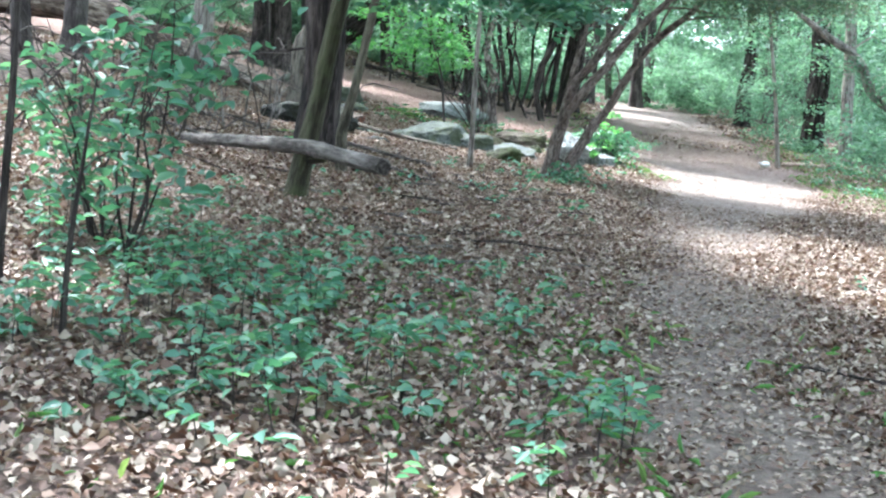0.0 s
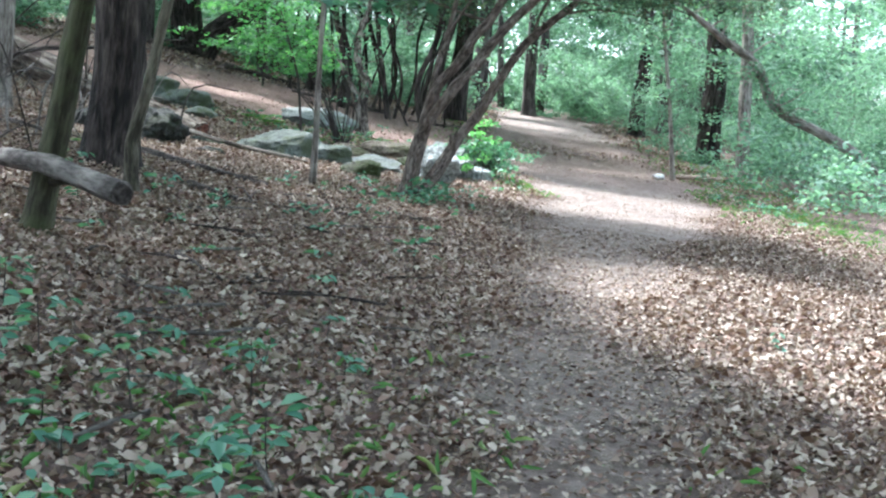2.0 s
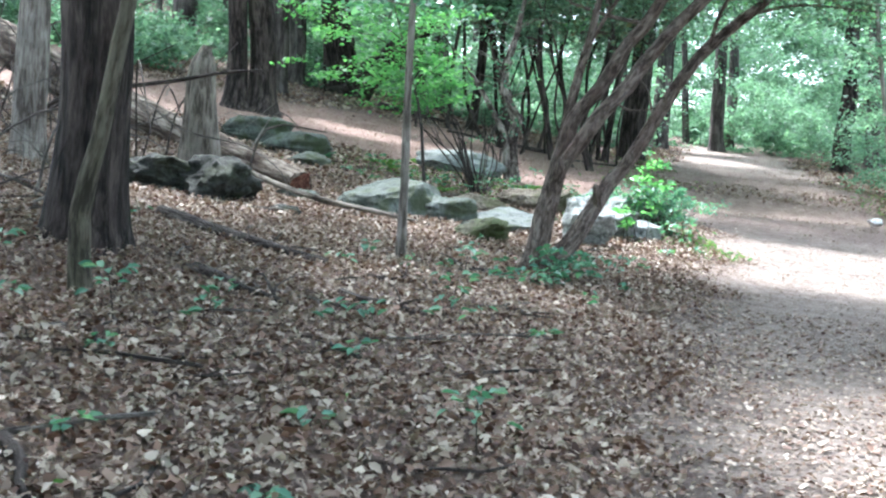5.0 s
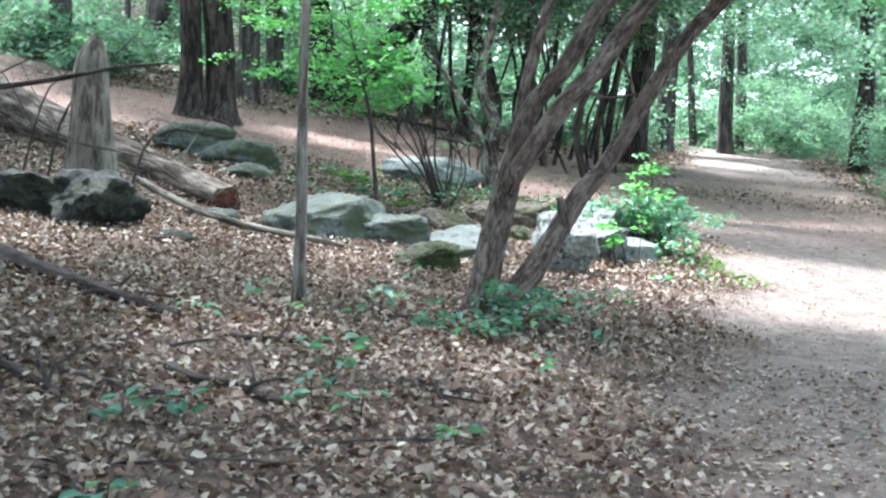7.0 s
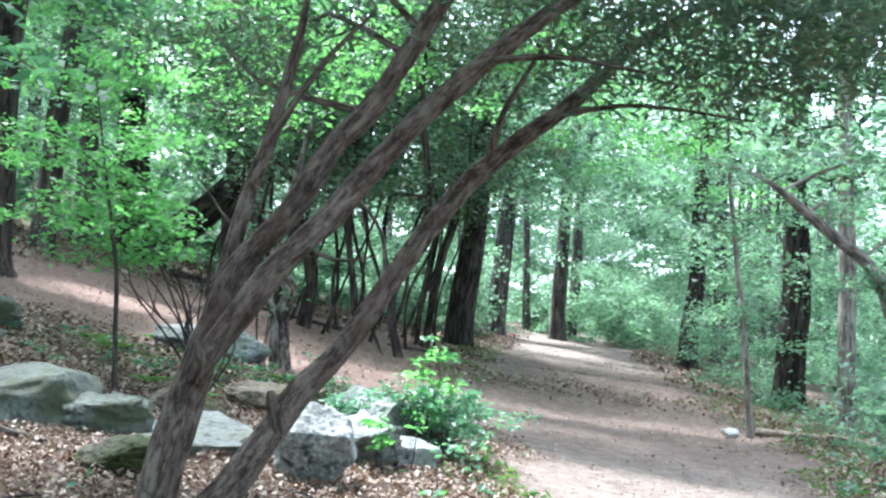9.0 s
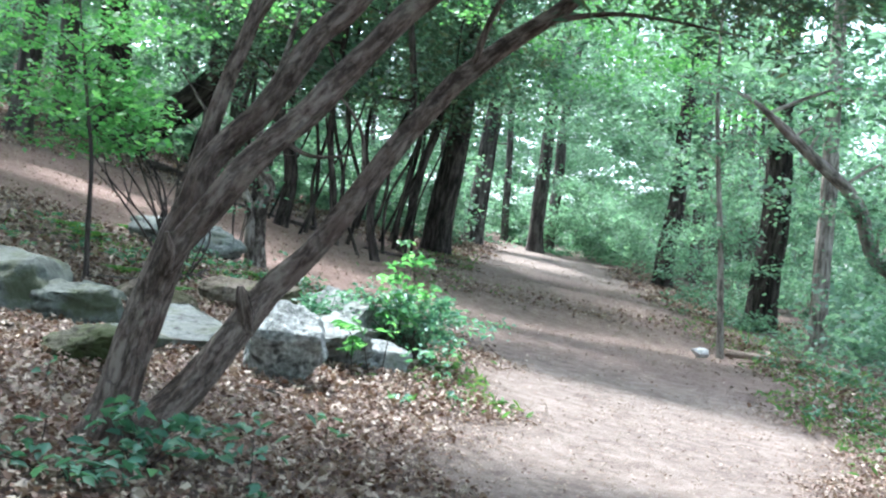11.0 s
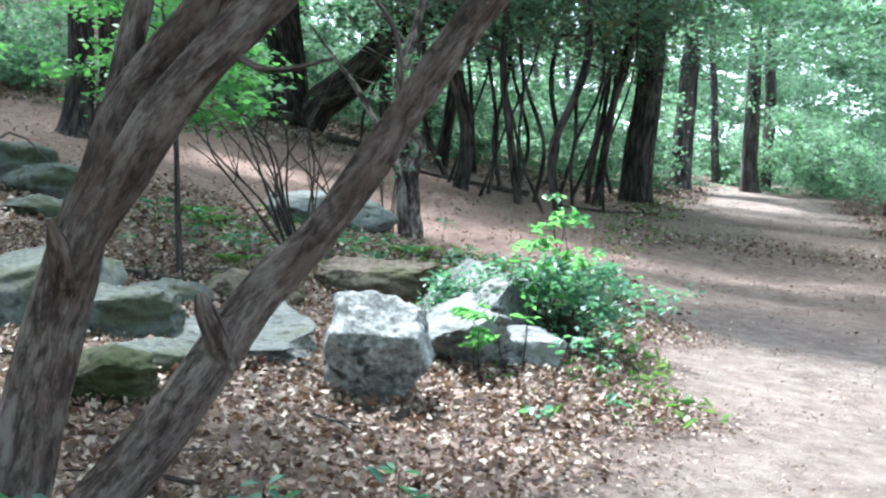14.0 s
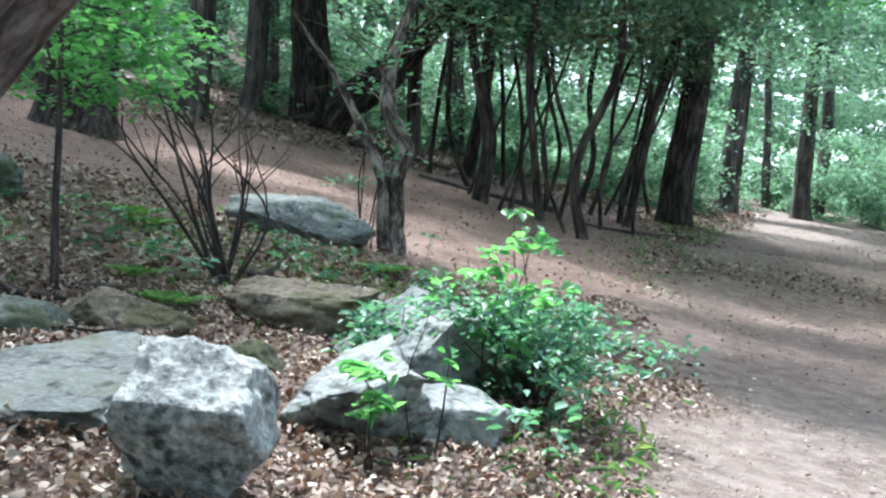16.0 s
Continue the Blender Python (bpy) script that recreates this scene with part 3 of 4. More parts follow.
def tall(name, label, x, y, dia, lean, seed, mat=BARK_PINE, height=15.0, crown_low=5.5, crown_r=2.6, clumps=40, per=40, size=0.3, limbs=8, cm=None, group="tall trees", bend=0.03, flare=0.35):
    rng = np.random.default_rng(seed)
    z = gz(x, y)
    r = dia / 2
    pts = [(x, y, z, r)]
    for h, k in ((1.2, 0.93), (3, 0.86), (6, 0.72), (10, 0.5), (height, 0.12)):
        pts.append((x + lean * h + rng.normal(0, bend * (1 + 0.3 * h)), y + rng.normal(0, bend), z + h, r * k))
    cz = z + (crown_low + height) / 2
    cen = blob(rng, clumps, (x + lean * (crown_low + height) / 2, y, cz), (crown_r, crown_r, (height - crown_low) / 2 + 0.5))
    return tree(name, label, pts, mat, (cen, 0.9, per, size, 0.35, 0.6, 0.6), cm or LEAF_FAR_HAZE, limbs=(limbs, 0.25, 0.9, crown_r * 0.75, 0.05), seed=seed, group=group, sides=16, flute=0.04, flare=flare)


tall("pine_tree", "thick pine trunk with furrowed dark bark", -1.55, 14.6, 0.51, 0.045, 21, clumps=50)
tall("tree", "grey-barked tree on the leafy bank", -3.9, 19.2, 0.36, 0.078, 22, BARK_GREY)
tall("pine_tree", "dark pine beside the needle path", -5.1, 32.8, 0.46, 0.012, 23, flare=0.8)
tall("pine_tree", "thick dark pine beside the needle path", -4.62, 33.1, 0.62, 0.004, 24, flare=0.8)
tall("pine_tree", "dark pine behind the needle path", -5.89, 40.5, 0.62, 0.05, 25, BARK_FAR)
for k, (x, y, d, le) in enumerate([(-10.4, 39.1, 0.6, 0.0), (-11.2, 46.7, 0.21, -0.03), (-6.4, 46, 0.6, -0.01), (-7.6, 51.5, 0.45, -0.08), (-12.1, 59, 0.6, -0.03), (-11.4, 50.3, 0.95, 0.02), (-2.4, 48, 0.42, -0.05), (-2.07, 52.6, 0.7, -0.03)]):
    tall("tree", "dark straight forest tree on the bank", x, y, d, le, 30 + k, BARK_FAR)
old_crown = blob(R, 60, (-4.5, 47.5, 10.5), (4.5, 4.0, 3.2))
tree("old_tree", "very broad dark old tree with a great arching limb", [(-4.95, 47.0, gz(-4.95, 47.0), 0.8), (-4.98, 47.0, 4.7, 0.62), (-5.1, 47.0, 5.7, 0.58), (-5.2, 47.0, 6.65, 0.54), (-5.41, 47.0, 8.1, 0.48), (-5.7, 47.0, 11.0, 0.3), (-5.9, 47, 14, 0.1)], BARK_PINE, (old_crown, 0.9, 45, 0.28, 0.35, 0.6, 0.6), LEAF_FAR_HAZE, limbs=(9, 0.4, 0.95, 3.0, 0.08), seed=40, sides=22, flare=0.3, flute=0.09, rough=0.1,
     extra=[[(-4.7, 47.0, 4.55, 0.5), (-4.25, 47.0, 5.35, 0.5), (-3.75, 47.0, 5.75, 0.48), (-3.05, 47.0, 6.35, 0.45), (-2.35, 47.0, 7.2, 0.42), (-1.6, 47.0, 8.35, 0.36), (-0.7, 47, 10.0, 0.22), (0.2, 47, 12.0, 0.08)]])
tall("cedar_tree", "dark cedar with a leaning trunk beside the trail", 4.51, 44.7, 0.80, 0.085, 41, crown_low=4.0, crown_r=3.0, clumps=70, per=50, size=0.22, cm=LEAF_CEDAR, limbs=14)
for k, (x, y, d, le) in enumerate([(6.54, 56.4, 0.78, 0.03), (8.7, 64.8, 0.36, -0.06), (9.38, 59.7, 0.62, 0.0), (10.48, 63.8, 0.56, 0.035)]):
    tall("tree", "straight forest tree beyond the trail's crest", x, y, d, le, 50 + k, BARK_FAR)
tall("tree", "pale-barked tree on the low side of the trail", 11.15, 33.4, 0.36, -0.03, 62, BARK_GREY, crown_low=7.0, limbs=10)
for k, (x, y, d, le) in enumerate([(12.5, 50.9, 0.66, 0.05), (11.6, 38.1, 0.72, 0.01)]):
    tall("pine_tree", "straight dark pine on the low side of the trail", x, y, d, le, 60 + k, crown_low=7.0, limbs=10)
# Slim dark stems in a row above the junction.
slim_rows = [(0.54, 39.3, 0.22, -0.05), (0.72, 38.8, 0.15, 0.0), (1.17, 39.6, 0.09, 0.02), (1.33, 41.6, 0.10, -0.1), (1.97, 37.4, 0.16, 0.05), (2.16, 39, 0.09, 0.05), (2.84, 35.2, 0.17, 0.06), (3.24, 44.4, 0.14, 0.13), (3.48, 41.2, 0.2, 0.24), (3.3, 41.4, 0.12, 0.1), (1.6, 43.0, 0.10, 0.08), (2.6, 42.5, 0.10, 0.12), (0.0, 42.3, 0.12, -0.03), (-0.6, 45.5, 0.34, 0.02), (2.2, 46.5, 0.16, 0.07), (3.0, 38.6, 0.07, 0.16), (-1.2, 43.6, 0.12, 0.06), (0.3, 46.0, 0.12, -0.06), (4.0, 47.0, 0.1, 0.05), (1.1, 37.9, 0.06, 0.2), (2.5, 36.4, 0.06, -0.14), (3.6, 37.6, 0.05, 0.1), (0.2, 40.2, 0.06, 0.15), (1.8, 40.6, 0.07, -0.08), (2.9, 43.2, 0.08, 0.18), (-1.9, 41.0, 0.07, 0.1)]
for k, (x, y, d, le) in enumerate(slim_rows):
    tall("slim_tree", "slim dark forest stem in a thicket", x, y, d, le + (0.16 * math.sin(k * 2.4) if d < 0.13 else 0), 80 + k, BARK_PINE, height=8.0, crown_low=3.4, crown_r=1.4, clumps=18, per=40, size=0.15, limbs=14, cm=LEAF_CEDAR if k % 3 == 0 else LEAF_FAR_HAZE, group="thicket stems", bend=0.13)


# ---- rocks ----
def rock(label, x, y, size, mat, seed, turn=0.0, sink=0.12, cuts=(), detail=4, rough=0.16, ledges=0.012, group="boulders in a row", z=None):
    """A boulder: an oval block, flattened by planes (normal, share of the way out) and roughened."""
    bm = bmesh.new()
    bmesh.ops.create_icosphere(bm, subdivisions=detail, radius=1.0)
    rng = random.Random(seed)
    planes = [(Vector(n).normalized(), d) for n, d in cuts]
    for _ in range(9):
        n = Vector((rng.gauss(0, 1), rng.gauss(0, 1), rng.gauss(0, 0.7))).normalized()
        planes.append((n, rng.uniform(0.62, 0.85)))
    off = Vector((seed * 3.1, seed * 1.7, 0))
    lay = rng.uniform(5.5, 8.0)
    for v in bm.verts:
        p = v.co.copy() * 1.05
        for n, d in planes:
            over = p.dot(n) - d
            if over > 0:
                p -= n * over * 0.97
        crag = 1 - 2 * abs(noise.noise(p * 2.6 + off))
        p *= 1 + rough * noise.noise(p * 1.7 + off) + rough * 0.5 * crag + rough * 0.5 * noise.noise(p * 5.3 + off) + rough * 0.32 * noise.noise(p * 11 + off) + rough * 0.18 * noise.noise(p * 23 + off)
        step = math.sin(p.z * lay + 2.2 * noise.noise(p * 1.3 + off) + seed)
        ledge = 1 + ledges * (abs(step) ** 0.4) * math.copysign(1, step)
        v.co = Vector((p.x * ledge, p.y * ledge, p.z))
    lo = [min(v.co[k] for v in bm.verts) for k in range(3)]
    hi = [max(v.co[k] for v in bm.verts) for k in range(3)]
    for v in bm.verts:
        v.co = Vector([((v.co[k] - lo[k]) / (hi[k] - lo[k]) - 0.5) * size[k] for k in range(3)])
    low = -size[2] / 2
    ob = part("boulder", bm, mat)
    ob.location = (x, y, (gz(x, y) if z is None else z) - low - sink)
    ob.rotation_euler = (0, 0, radians(turn))
    return tagged(ob, label, "boulder", group)


rock("low dark mossy boulder beside the fallen log", -2.42, 19.0, (0.95, 0.8, 0.48), ROCK_DARK, 1, 10, 0.13, (), 5, 0.16)
rock("dark rounded mossy boulder beside the fallen log", -1.82, 18.9, (0.9, 0.85, 0.6), ROCK_DARK, 2, -8, 0.15, (), 5, 0.18)
rock("weathered grey-green boulder with a domed top", -3.1, 26.4, (1.25, 0.9, 0.6), ROCK_GREY, 3, 12, 0.17)
rock("weathered grey-green boulder with a flat foot", -2.3, 25.8, (1.15, 0.8, 0.54), ROCK_GREY, 4, -14, 0.17)
rock("broad grey slab of rock with dark moss", -0.08, 20.65, (1.2, 1.5, 0.74), ROCK_GREY, 31, -14, 0.3, [((-0.15, -0.4, 1), 0.5), ((0.5, -0.85, 0.3), 0.58), ((0.9, 0.1, 0.4), 0.62)], 5, 0.085)
rock("pale flat slab of rock tilted out of the leaves", 1.08, 20.95, (1.2, 1.8, 0.5), ROCK_MID, 6, 4, 0.29, [((0.0, -0.55, 1), 0.2), ((1, 0, 0.15), 0.7)], 6, 0.12, 0.03)
rock("small flat stone at the slab's foot", 1.02, 19.85, (0.7, 0.4, 0.26), ROCK_GREY, 26, 12, 0.1, [((0.2, -0.4, 1), 0.5)], 4, 0.1)
rock("low dark mossy boulder sunk in leaves", 0.98, 19.12, (0.6, 0.5, 0.36), ROCK_MOSS, 7, 20, 0.11, [((0, -1, -0.3), 0.6)], 5)
rock("blocky pale boulder with a dark face", 2.13, 20.0, (0.6, 0.6, 0.7), ROCK_CRAG, 8, 4, 0.14, [((0.03, -0.6, 0.8), 0.46), ((0.05, 0.3, 1), 0.6), ((0, -1, -0.6), 0.42), ((1, -0.1, 0.12), 0.66), ((-1, -0.15, 0.18), 0.66)], 6, 0.12, 0.06)
rock("sharp-edged pale wedge of rock with a dark underside", 2.4, 21.45, (0.8, 1.15, 0.52), ROCK_PALE, 9, 20, 0.13, [((-0.35, -0.2, 0.95), 0.42), ((0.35, -0.75, -0.4), 0.45), ((0.8, -0.1, 0.45), 0.55), ((-0.2, -1, -0.6), 0.5)], 6, 0.15, 0.045)
rock("long pale slab rising to a peak among the weeds", 2.45, 22.75, (1.05, 1.5, 0.66), ROCK_PALE, 29, 6, 0.16, [((-0.55, -0.5, 0.7), 0.38), ((0.4, 0.0, 0.9), 0.55), ((0.8, -0.65, 0.05), 0.5)], 6, 0.13, 0.03)
rock("long grey ledge of rock behind the shrub", 2.92, 22.6, (0.7, 0.4, 0.4), ROCK_GREY, 19, -10, 0.12, [((0.2, -0.3, 1), 0.5)], 5, 0.1)
rock("tan boulder stained with moss", 1.5, 23.5, (1.05, 0.8, 0.46), ROCK_TAN, 10, -6, 0.16, [((0.1, -0.3, 1), 0.72)], 5, 0.15)
rock("pale oval boulder beside the needle path", 0.22, 28.1, (1.65, 0.9, 0.62), ROCK_MID, 12, -4, 0.18, [((0, -0.2, 1), 0.6)], 5, 0.10)
rock("low pale stone at the front of the rocks", 2.84, 21.5, (0.56, 0.45, 0.36), ROCK_PALE, 13, 10, 0.12, [((0.1, -0.3, 1), 0.5), ((0.1, -1, 0.2), 0.55)], 5, 0.1)
rock("brown stone half sunk in leaves", 0.78, 22.4, (0.85, 0.6, 0.38), ROCK_TAN, 14, 30, 0.15, (), 5, 0.1)
rock("small olive stone half sunk in leaves", 1.68, 21.95, (0.36, 0.35, 0.32), ROCK_MOSS, 15, 0, 0.14)
rock("grey stone under the fallen log", -1.35, 21.0, (0.6, 0.5, 0.34), ROCK_GREY, 16, 25, 0.17)
rock("grey stone beside the slab", -0.8, 22.2, (0.7, 0.6, 0.36), ROCK_GREY, 17, -20, 0.17)
rock("grey stone between the slabs", 0.5, 20.55, (0.75, 0.75, 0.46), ROCK_GREY, 18, 0, 0.16, [((0, -0.35, 1), 0.68)], 5, 0.14)
rock("small grey stone in the leaves", -1.0, 18.7, (0.4, 0.3, 0.18), ROCK_DARK, 20, 0, 0.08)
rock("grey stone behind the log", -1.9, 24.6, (0.7, 0.6, 0.36), ROCK_GREY, 21, 0, 0.17)
rock("small grey stone at the sapling's foot", 0.35, 22.0, (0.7, 0.6, 0.34), ROCK_GREY, 22, 15, 0.17)
rock("small white stone on the trail's edge", 8.3, 31.1, (0.32, 0.24, 0.17), ROCK_WHITE, 23, 0, 0.03, detail=3, group="trail stones")


# ---- dead wood ----
def wood(name, label, pts, mat, category="log", sides=12, seed=1, rough=0.09, end=None, stubs=0, step=0.15, end_mat=HEARTWOOD):
    x, y, z = pts[0][:3]
    e = thing(name, x, y, label, category, z=z)
    bm = bmesh.new()
    tube(bm, pts, sides, step, rough, e.location, seed=seed, flute=0.05)
    stem = part("stem", bm, mat, e)
    if stubs:
        side_limbs(e, mat, pts, np.random.default_rng(seed), stubs, 0.15, 0.85, 0.35, 0.03, name="stub")
    if end:
        bm = bmesh.new()
        p, q = Vector(pts[end][:3]), Vector(pts[1 if end == 0 else end - 1][:3])
        d = (p - q).normalized()
        tube(bm, [(*(p - d * 0.01), pts[end][3] * 0.96), (*(p + d * 0.012), pts[end][3] * 0.8)], sides, 0.1, 0.15, e.location, seed=seed)
        part("broken_end", bm, end_mat, stem, "rough darker broken end")
    return e


wood("propped_log", "grey weathered log propped against a slim tree", [(-3.2, 14.3, 1.42, 0.055), (-2.2, 12.45, 1.42, 0.062), (-1.23, 10.68, 1.41, 0.068), (-0.8, 9.88, 1.35, 0.064), (-0.44, 9.22, 1.3, 0.066)], DEADGREY, seed=3, sides=16, end=4, end_mat=TWIG, rough=0.13, step=0.1)
wood("fallen_log", "long fallen log, barkless and pale, with a broken end", [(-11.0, 28.0, gz(-11.0, 28.0) + 0.3, 0.38), (-9.4, 27.2, 4.25, 0.37), (-7.5, 26.2, 3.95, 0.35), (-6.1, 25.5, 3.35, 0.32), (-5.0, 24.7, 2.93, 0.28), (-3.95, 23.9, 2.55, 0.24), (-2.54, 23.05, 2.06, 0.235), (-1.58, 22.4, 1.74, 0.21)], LOGWOOD, seed=5, sides=20, end=7, rough=0.13, stubs=3, step=0.1)
wood("snag", "broken grey tree stump with a splintered top", [(-2.47, 20.7, gz(-2.47, 20.7) - 0.1, 0.27), (-2.47, 20.7, 2.15, 0.225), (-2.46, 20.7, 2.7, 0.185), (-2.45, 20.7, 3.05, 0.15), (-2.44, 20.7, 3.2, 0.12), (-2.40, 20.7, 3.36, 0.05)], SNAGWOOD, "stump", 24, 8, 0.14, step=0.06)
BRANCH = [(-5.0, 20.9, gz(-5.0, 20.9), 0.03), (-3.9, 20.5, 2.77, 0.028), (-3.22, 20.47, 2.85, 0.026), (-2.66, 20.46, 2.93, 0.024), (-2.12, 20.44, 3.03, 0.018), (-1.6, 20.4, 3.07, 0.009)]
DROOP = [(-3.05, 20.5, 2.66, 0.008), (-2.64, 20.42, 2.38, 0.01), (-2.37, 20.4, 2.29, 0.01), (-1.83, 20.35, 2.18, 0.008), (-1.4, 20.3, 1.9, 0.006), (-1.3, 20.3, gz(-1.3, 20.3), 0.005)]
wood("broken_branch", "thin bare broken branch leaning across the stump", BRANCH, TWIG, "branch", 8, 12, step=0.1, stubs=3)
wood("broken_branch", "thin drooping dead twig hanging before the stump", DROOP, DEADGREY, "branch", 6, 13, step=0.08)
pole = [(-2.3, 21.5, 0.22, 0.036), (-1.4, 20.35, 0.16, 0.034), (-0.7, 19.68, 0.10, 0.032), (-0.1, 19.5, 0.08, 0.028), (0.45, 19.55, 0.03, 0.016)]
wood("fallen_branch", "long thin bare pole lying before the slab", [(x, y, gz(x, y) + h, r) for x, y, h, r in pole], SNAGWOOD, "branch", 10, 9, 0.15, step=0.08)


def stick(x0, y0, x1, y1, r, seed, mat=TWIG, lift=0.02, label="dead branch lying on the leaves"):
    rng = random.Random(seed)
    n = 5
    pts = []
    for i in range(n):
        t = i / (n - 1)
        x, y = x0 + (x1 - x0) * t + rng.gauss(0, 0.03), y0 + (y1 - y0) * t + rng.gauss(0, 0.03)
        pts.append((x, y, gz(x, y) + r * 0.6 + lift, r * (1 - 0.6 * t)))
    return wood("fallen_branch", label, pts, mat, "branch", 7, seed, 0.12, stubs=2 if r > 0.02 else 0)


for k, (x0, y0, x1, y1, r) in enumerate([(-1.75, 16.9, -0.1, 15.75, 0.065), (-0.75, 14.6, 0.0, 13.95, 0.04), (-0.4, 10.75, 0.2, 10.0, 0.028), (0.25, 15.5, 0.95, 15.8, 0.022), (-0.9, 14.6, 0.5, 14.2, 0.02), (0.2, 14.7, 0.9, 14.3, 0.03), (-3.6, 15.2, -2.2, 13.6, 0.045), (-4.2, 17.6, -2.4, 17.2, 0.04), (-0.3, 12.2, 0.5, 13.0, 0.015), (0.7, 17.3, 1.2, 16.6, 0.02), (-0.9, 12.6, -1.3, 11.6, 0.02), (0.6, 24.9, 1.2, 25.0, 0.03), (-0.4, 22.9, 0.5, 22.6, 0.04), (4.6, 37.6, 2.6, 38.6, 0.05), (2.0, 40.6, -1.0, 41.3, 0.07), (8.95, 31.9, 10.5, 31.2, 0.07), (-3.5, 44.8, -1.0, 45.6, 0.12)]):
    stick(x0, y0, x1, y1, r, 100 + k, DEADWOOD if k == 15 else DEADGREY if k in (4, 10) else TWIG)


def scatter_twigs():
    """Short dead twigs strewn over the leaves."""
    rng = np.random.default_rng(61)
    kinds = []
    for k in range(6):
        e = new("twig")
        n = rng.uniform(0.25, 0.8)
        r = rng.uniform(0.005, 0.011)
        pts = [(-n / 2, 0, 0.02, r), (-n * 0.1, rng.normal(0, 0.04), 0.035, r * 0.85), (n * 0.2, rng.normal(0, 0.05), 0.03, r * 0.7), (n / 2, rng.normal(0, 0.06), 0.03, r * 0.35)]
        bm = bmesh.new()
        tube(bm, pts, 6, 0.08, 0.1, seed=k)
        part("stem", bm, DEADGREY if k % 2 else TWIG, e)
        if k % 3:
            bm = bmesh.new()
            tube(bm, [(n * 0.1, 0, 0.03, r * 0.6), (n * 0.25, 0.06, 0.045, r * 0.45), (n * 0.38, 0.14, 0.04, r * 0.2)], 5, 0.06, 0.1, seed=k + 9)
            part("side_twig", bm, DEADGREY if k % 2 else TWIG, e)
        kinds.append(e)
    for k in range(110):
        x, y = rng.uniform(-3.5, 2.4), rng.uniform(5, 27)
        if bare_at(x, y) > 0.3:
            x -= 2.0
        m = pose(x, y, gz(x, y) + 0.02, rng.uniform(-4, 4), rng.uniform(-4, 4), rng.uniform(0, 360))
        if k < 6:
            kinds[k].matrix_basis = m
            ob = kinds[k]
        else:
            ob = copy_thing(kinds[int(rng.integers(6))], m)
        tagged(ob, "short dead twig lying on fallen leaves", "twig", "twigs on the forest floor")


scatter_twigs()


def brush(label, x, y, spread, count, seed, mat, high=1.2, radius=0.011):
    """A heap of dead branches."""
    rng = np.random.default_rng(seed)
    e = thing("brush_pile", x, y, label, "brush pile")
    for _ in range(count):
        bm = bmesh.new()
        px, py = x + rng.normal(0, spread), y + rng.normal(0, spread)
        a, ln_ = rng.uniform(0, 6.28), rng.uniform(0.7, 1.9)
        z0 = gz(px, py)
        qx, qy = px + math.cos(a) * ln_, py + math.sin(a) * ln_
        mx, my = (px + qx) / 2 + rng.normal(0, 0.12), (py + qy) / 2 + rng.normal(0, 0.12)
        r = radius * rng.uniform(0.6, 1.6)
        tube(bm, [(px, py, z0, r), (mx, my, z0 + high * rng.uniform(0.1, 0.7), r * 0.8), (qx, qy, max(gz(qx, qy), z0 + high * rng.uniform(0, 1.0)), r * 0.4)], 6, 0.2, 0.1, e.location, seed=rng.uniform(0, 60))
        part("branch", bm, mat, e)
    return e


brush("tangle of dead grey branches on the bank", -3.9, 16.4, 1.0, 38, 201, DEADGREY, 1.3)
brush("tangle of dead brown branches on the bank", -5.2, 20.5, 1.3, 40, 202, TWIG, 2.0)
brush("tangle of dead brown branches on the bank", -4.0, 13.0, 1.0, 32, 203, TWIG, 1.6)
brush("fallen dead branches on the bank", -4.6, 24.0, 0.9, 14, 204, DEADGREY, 1.2)


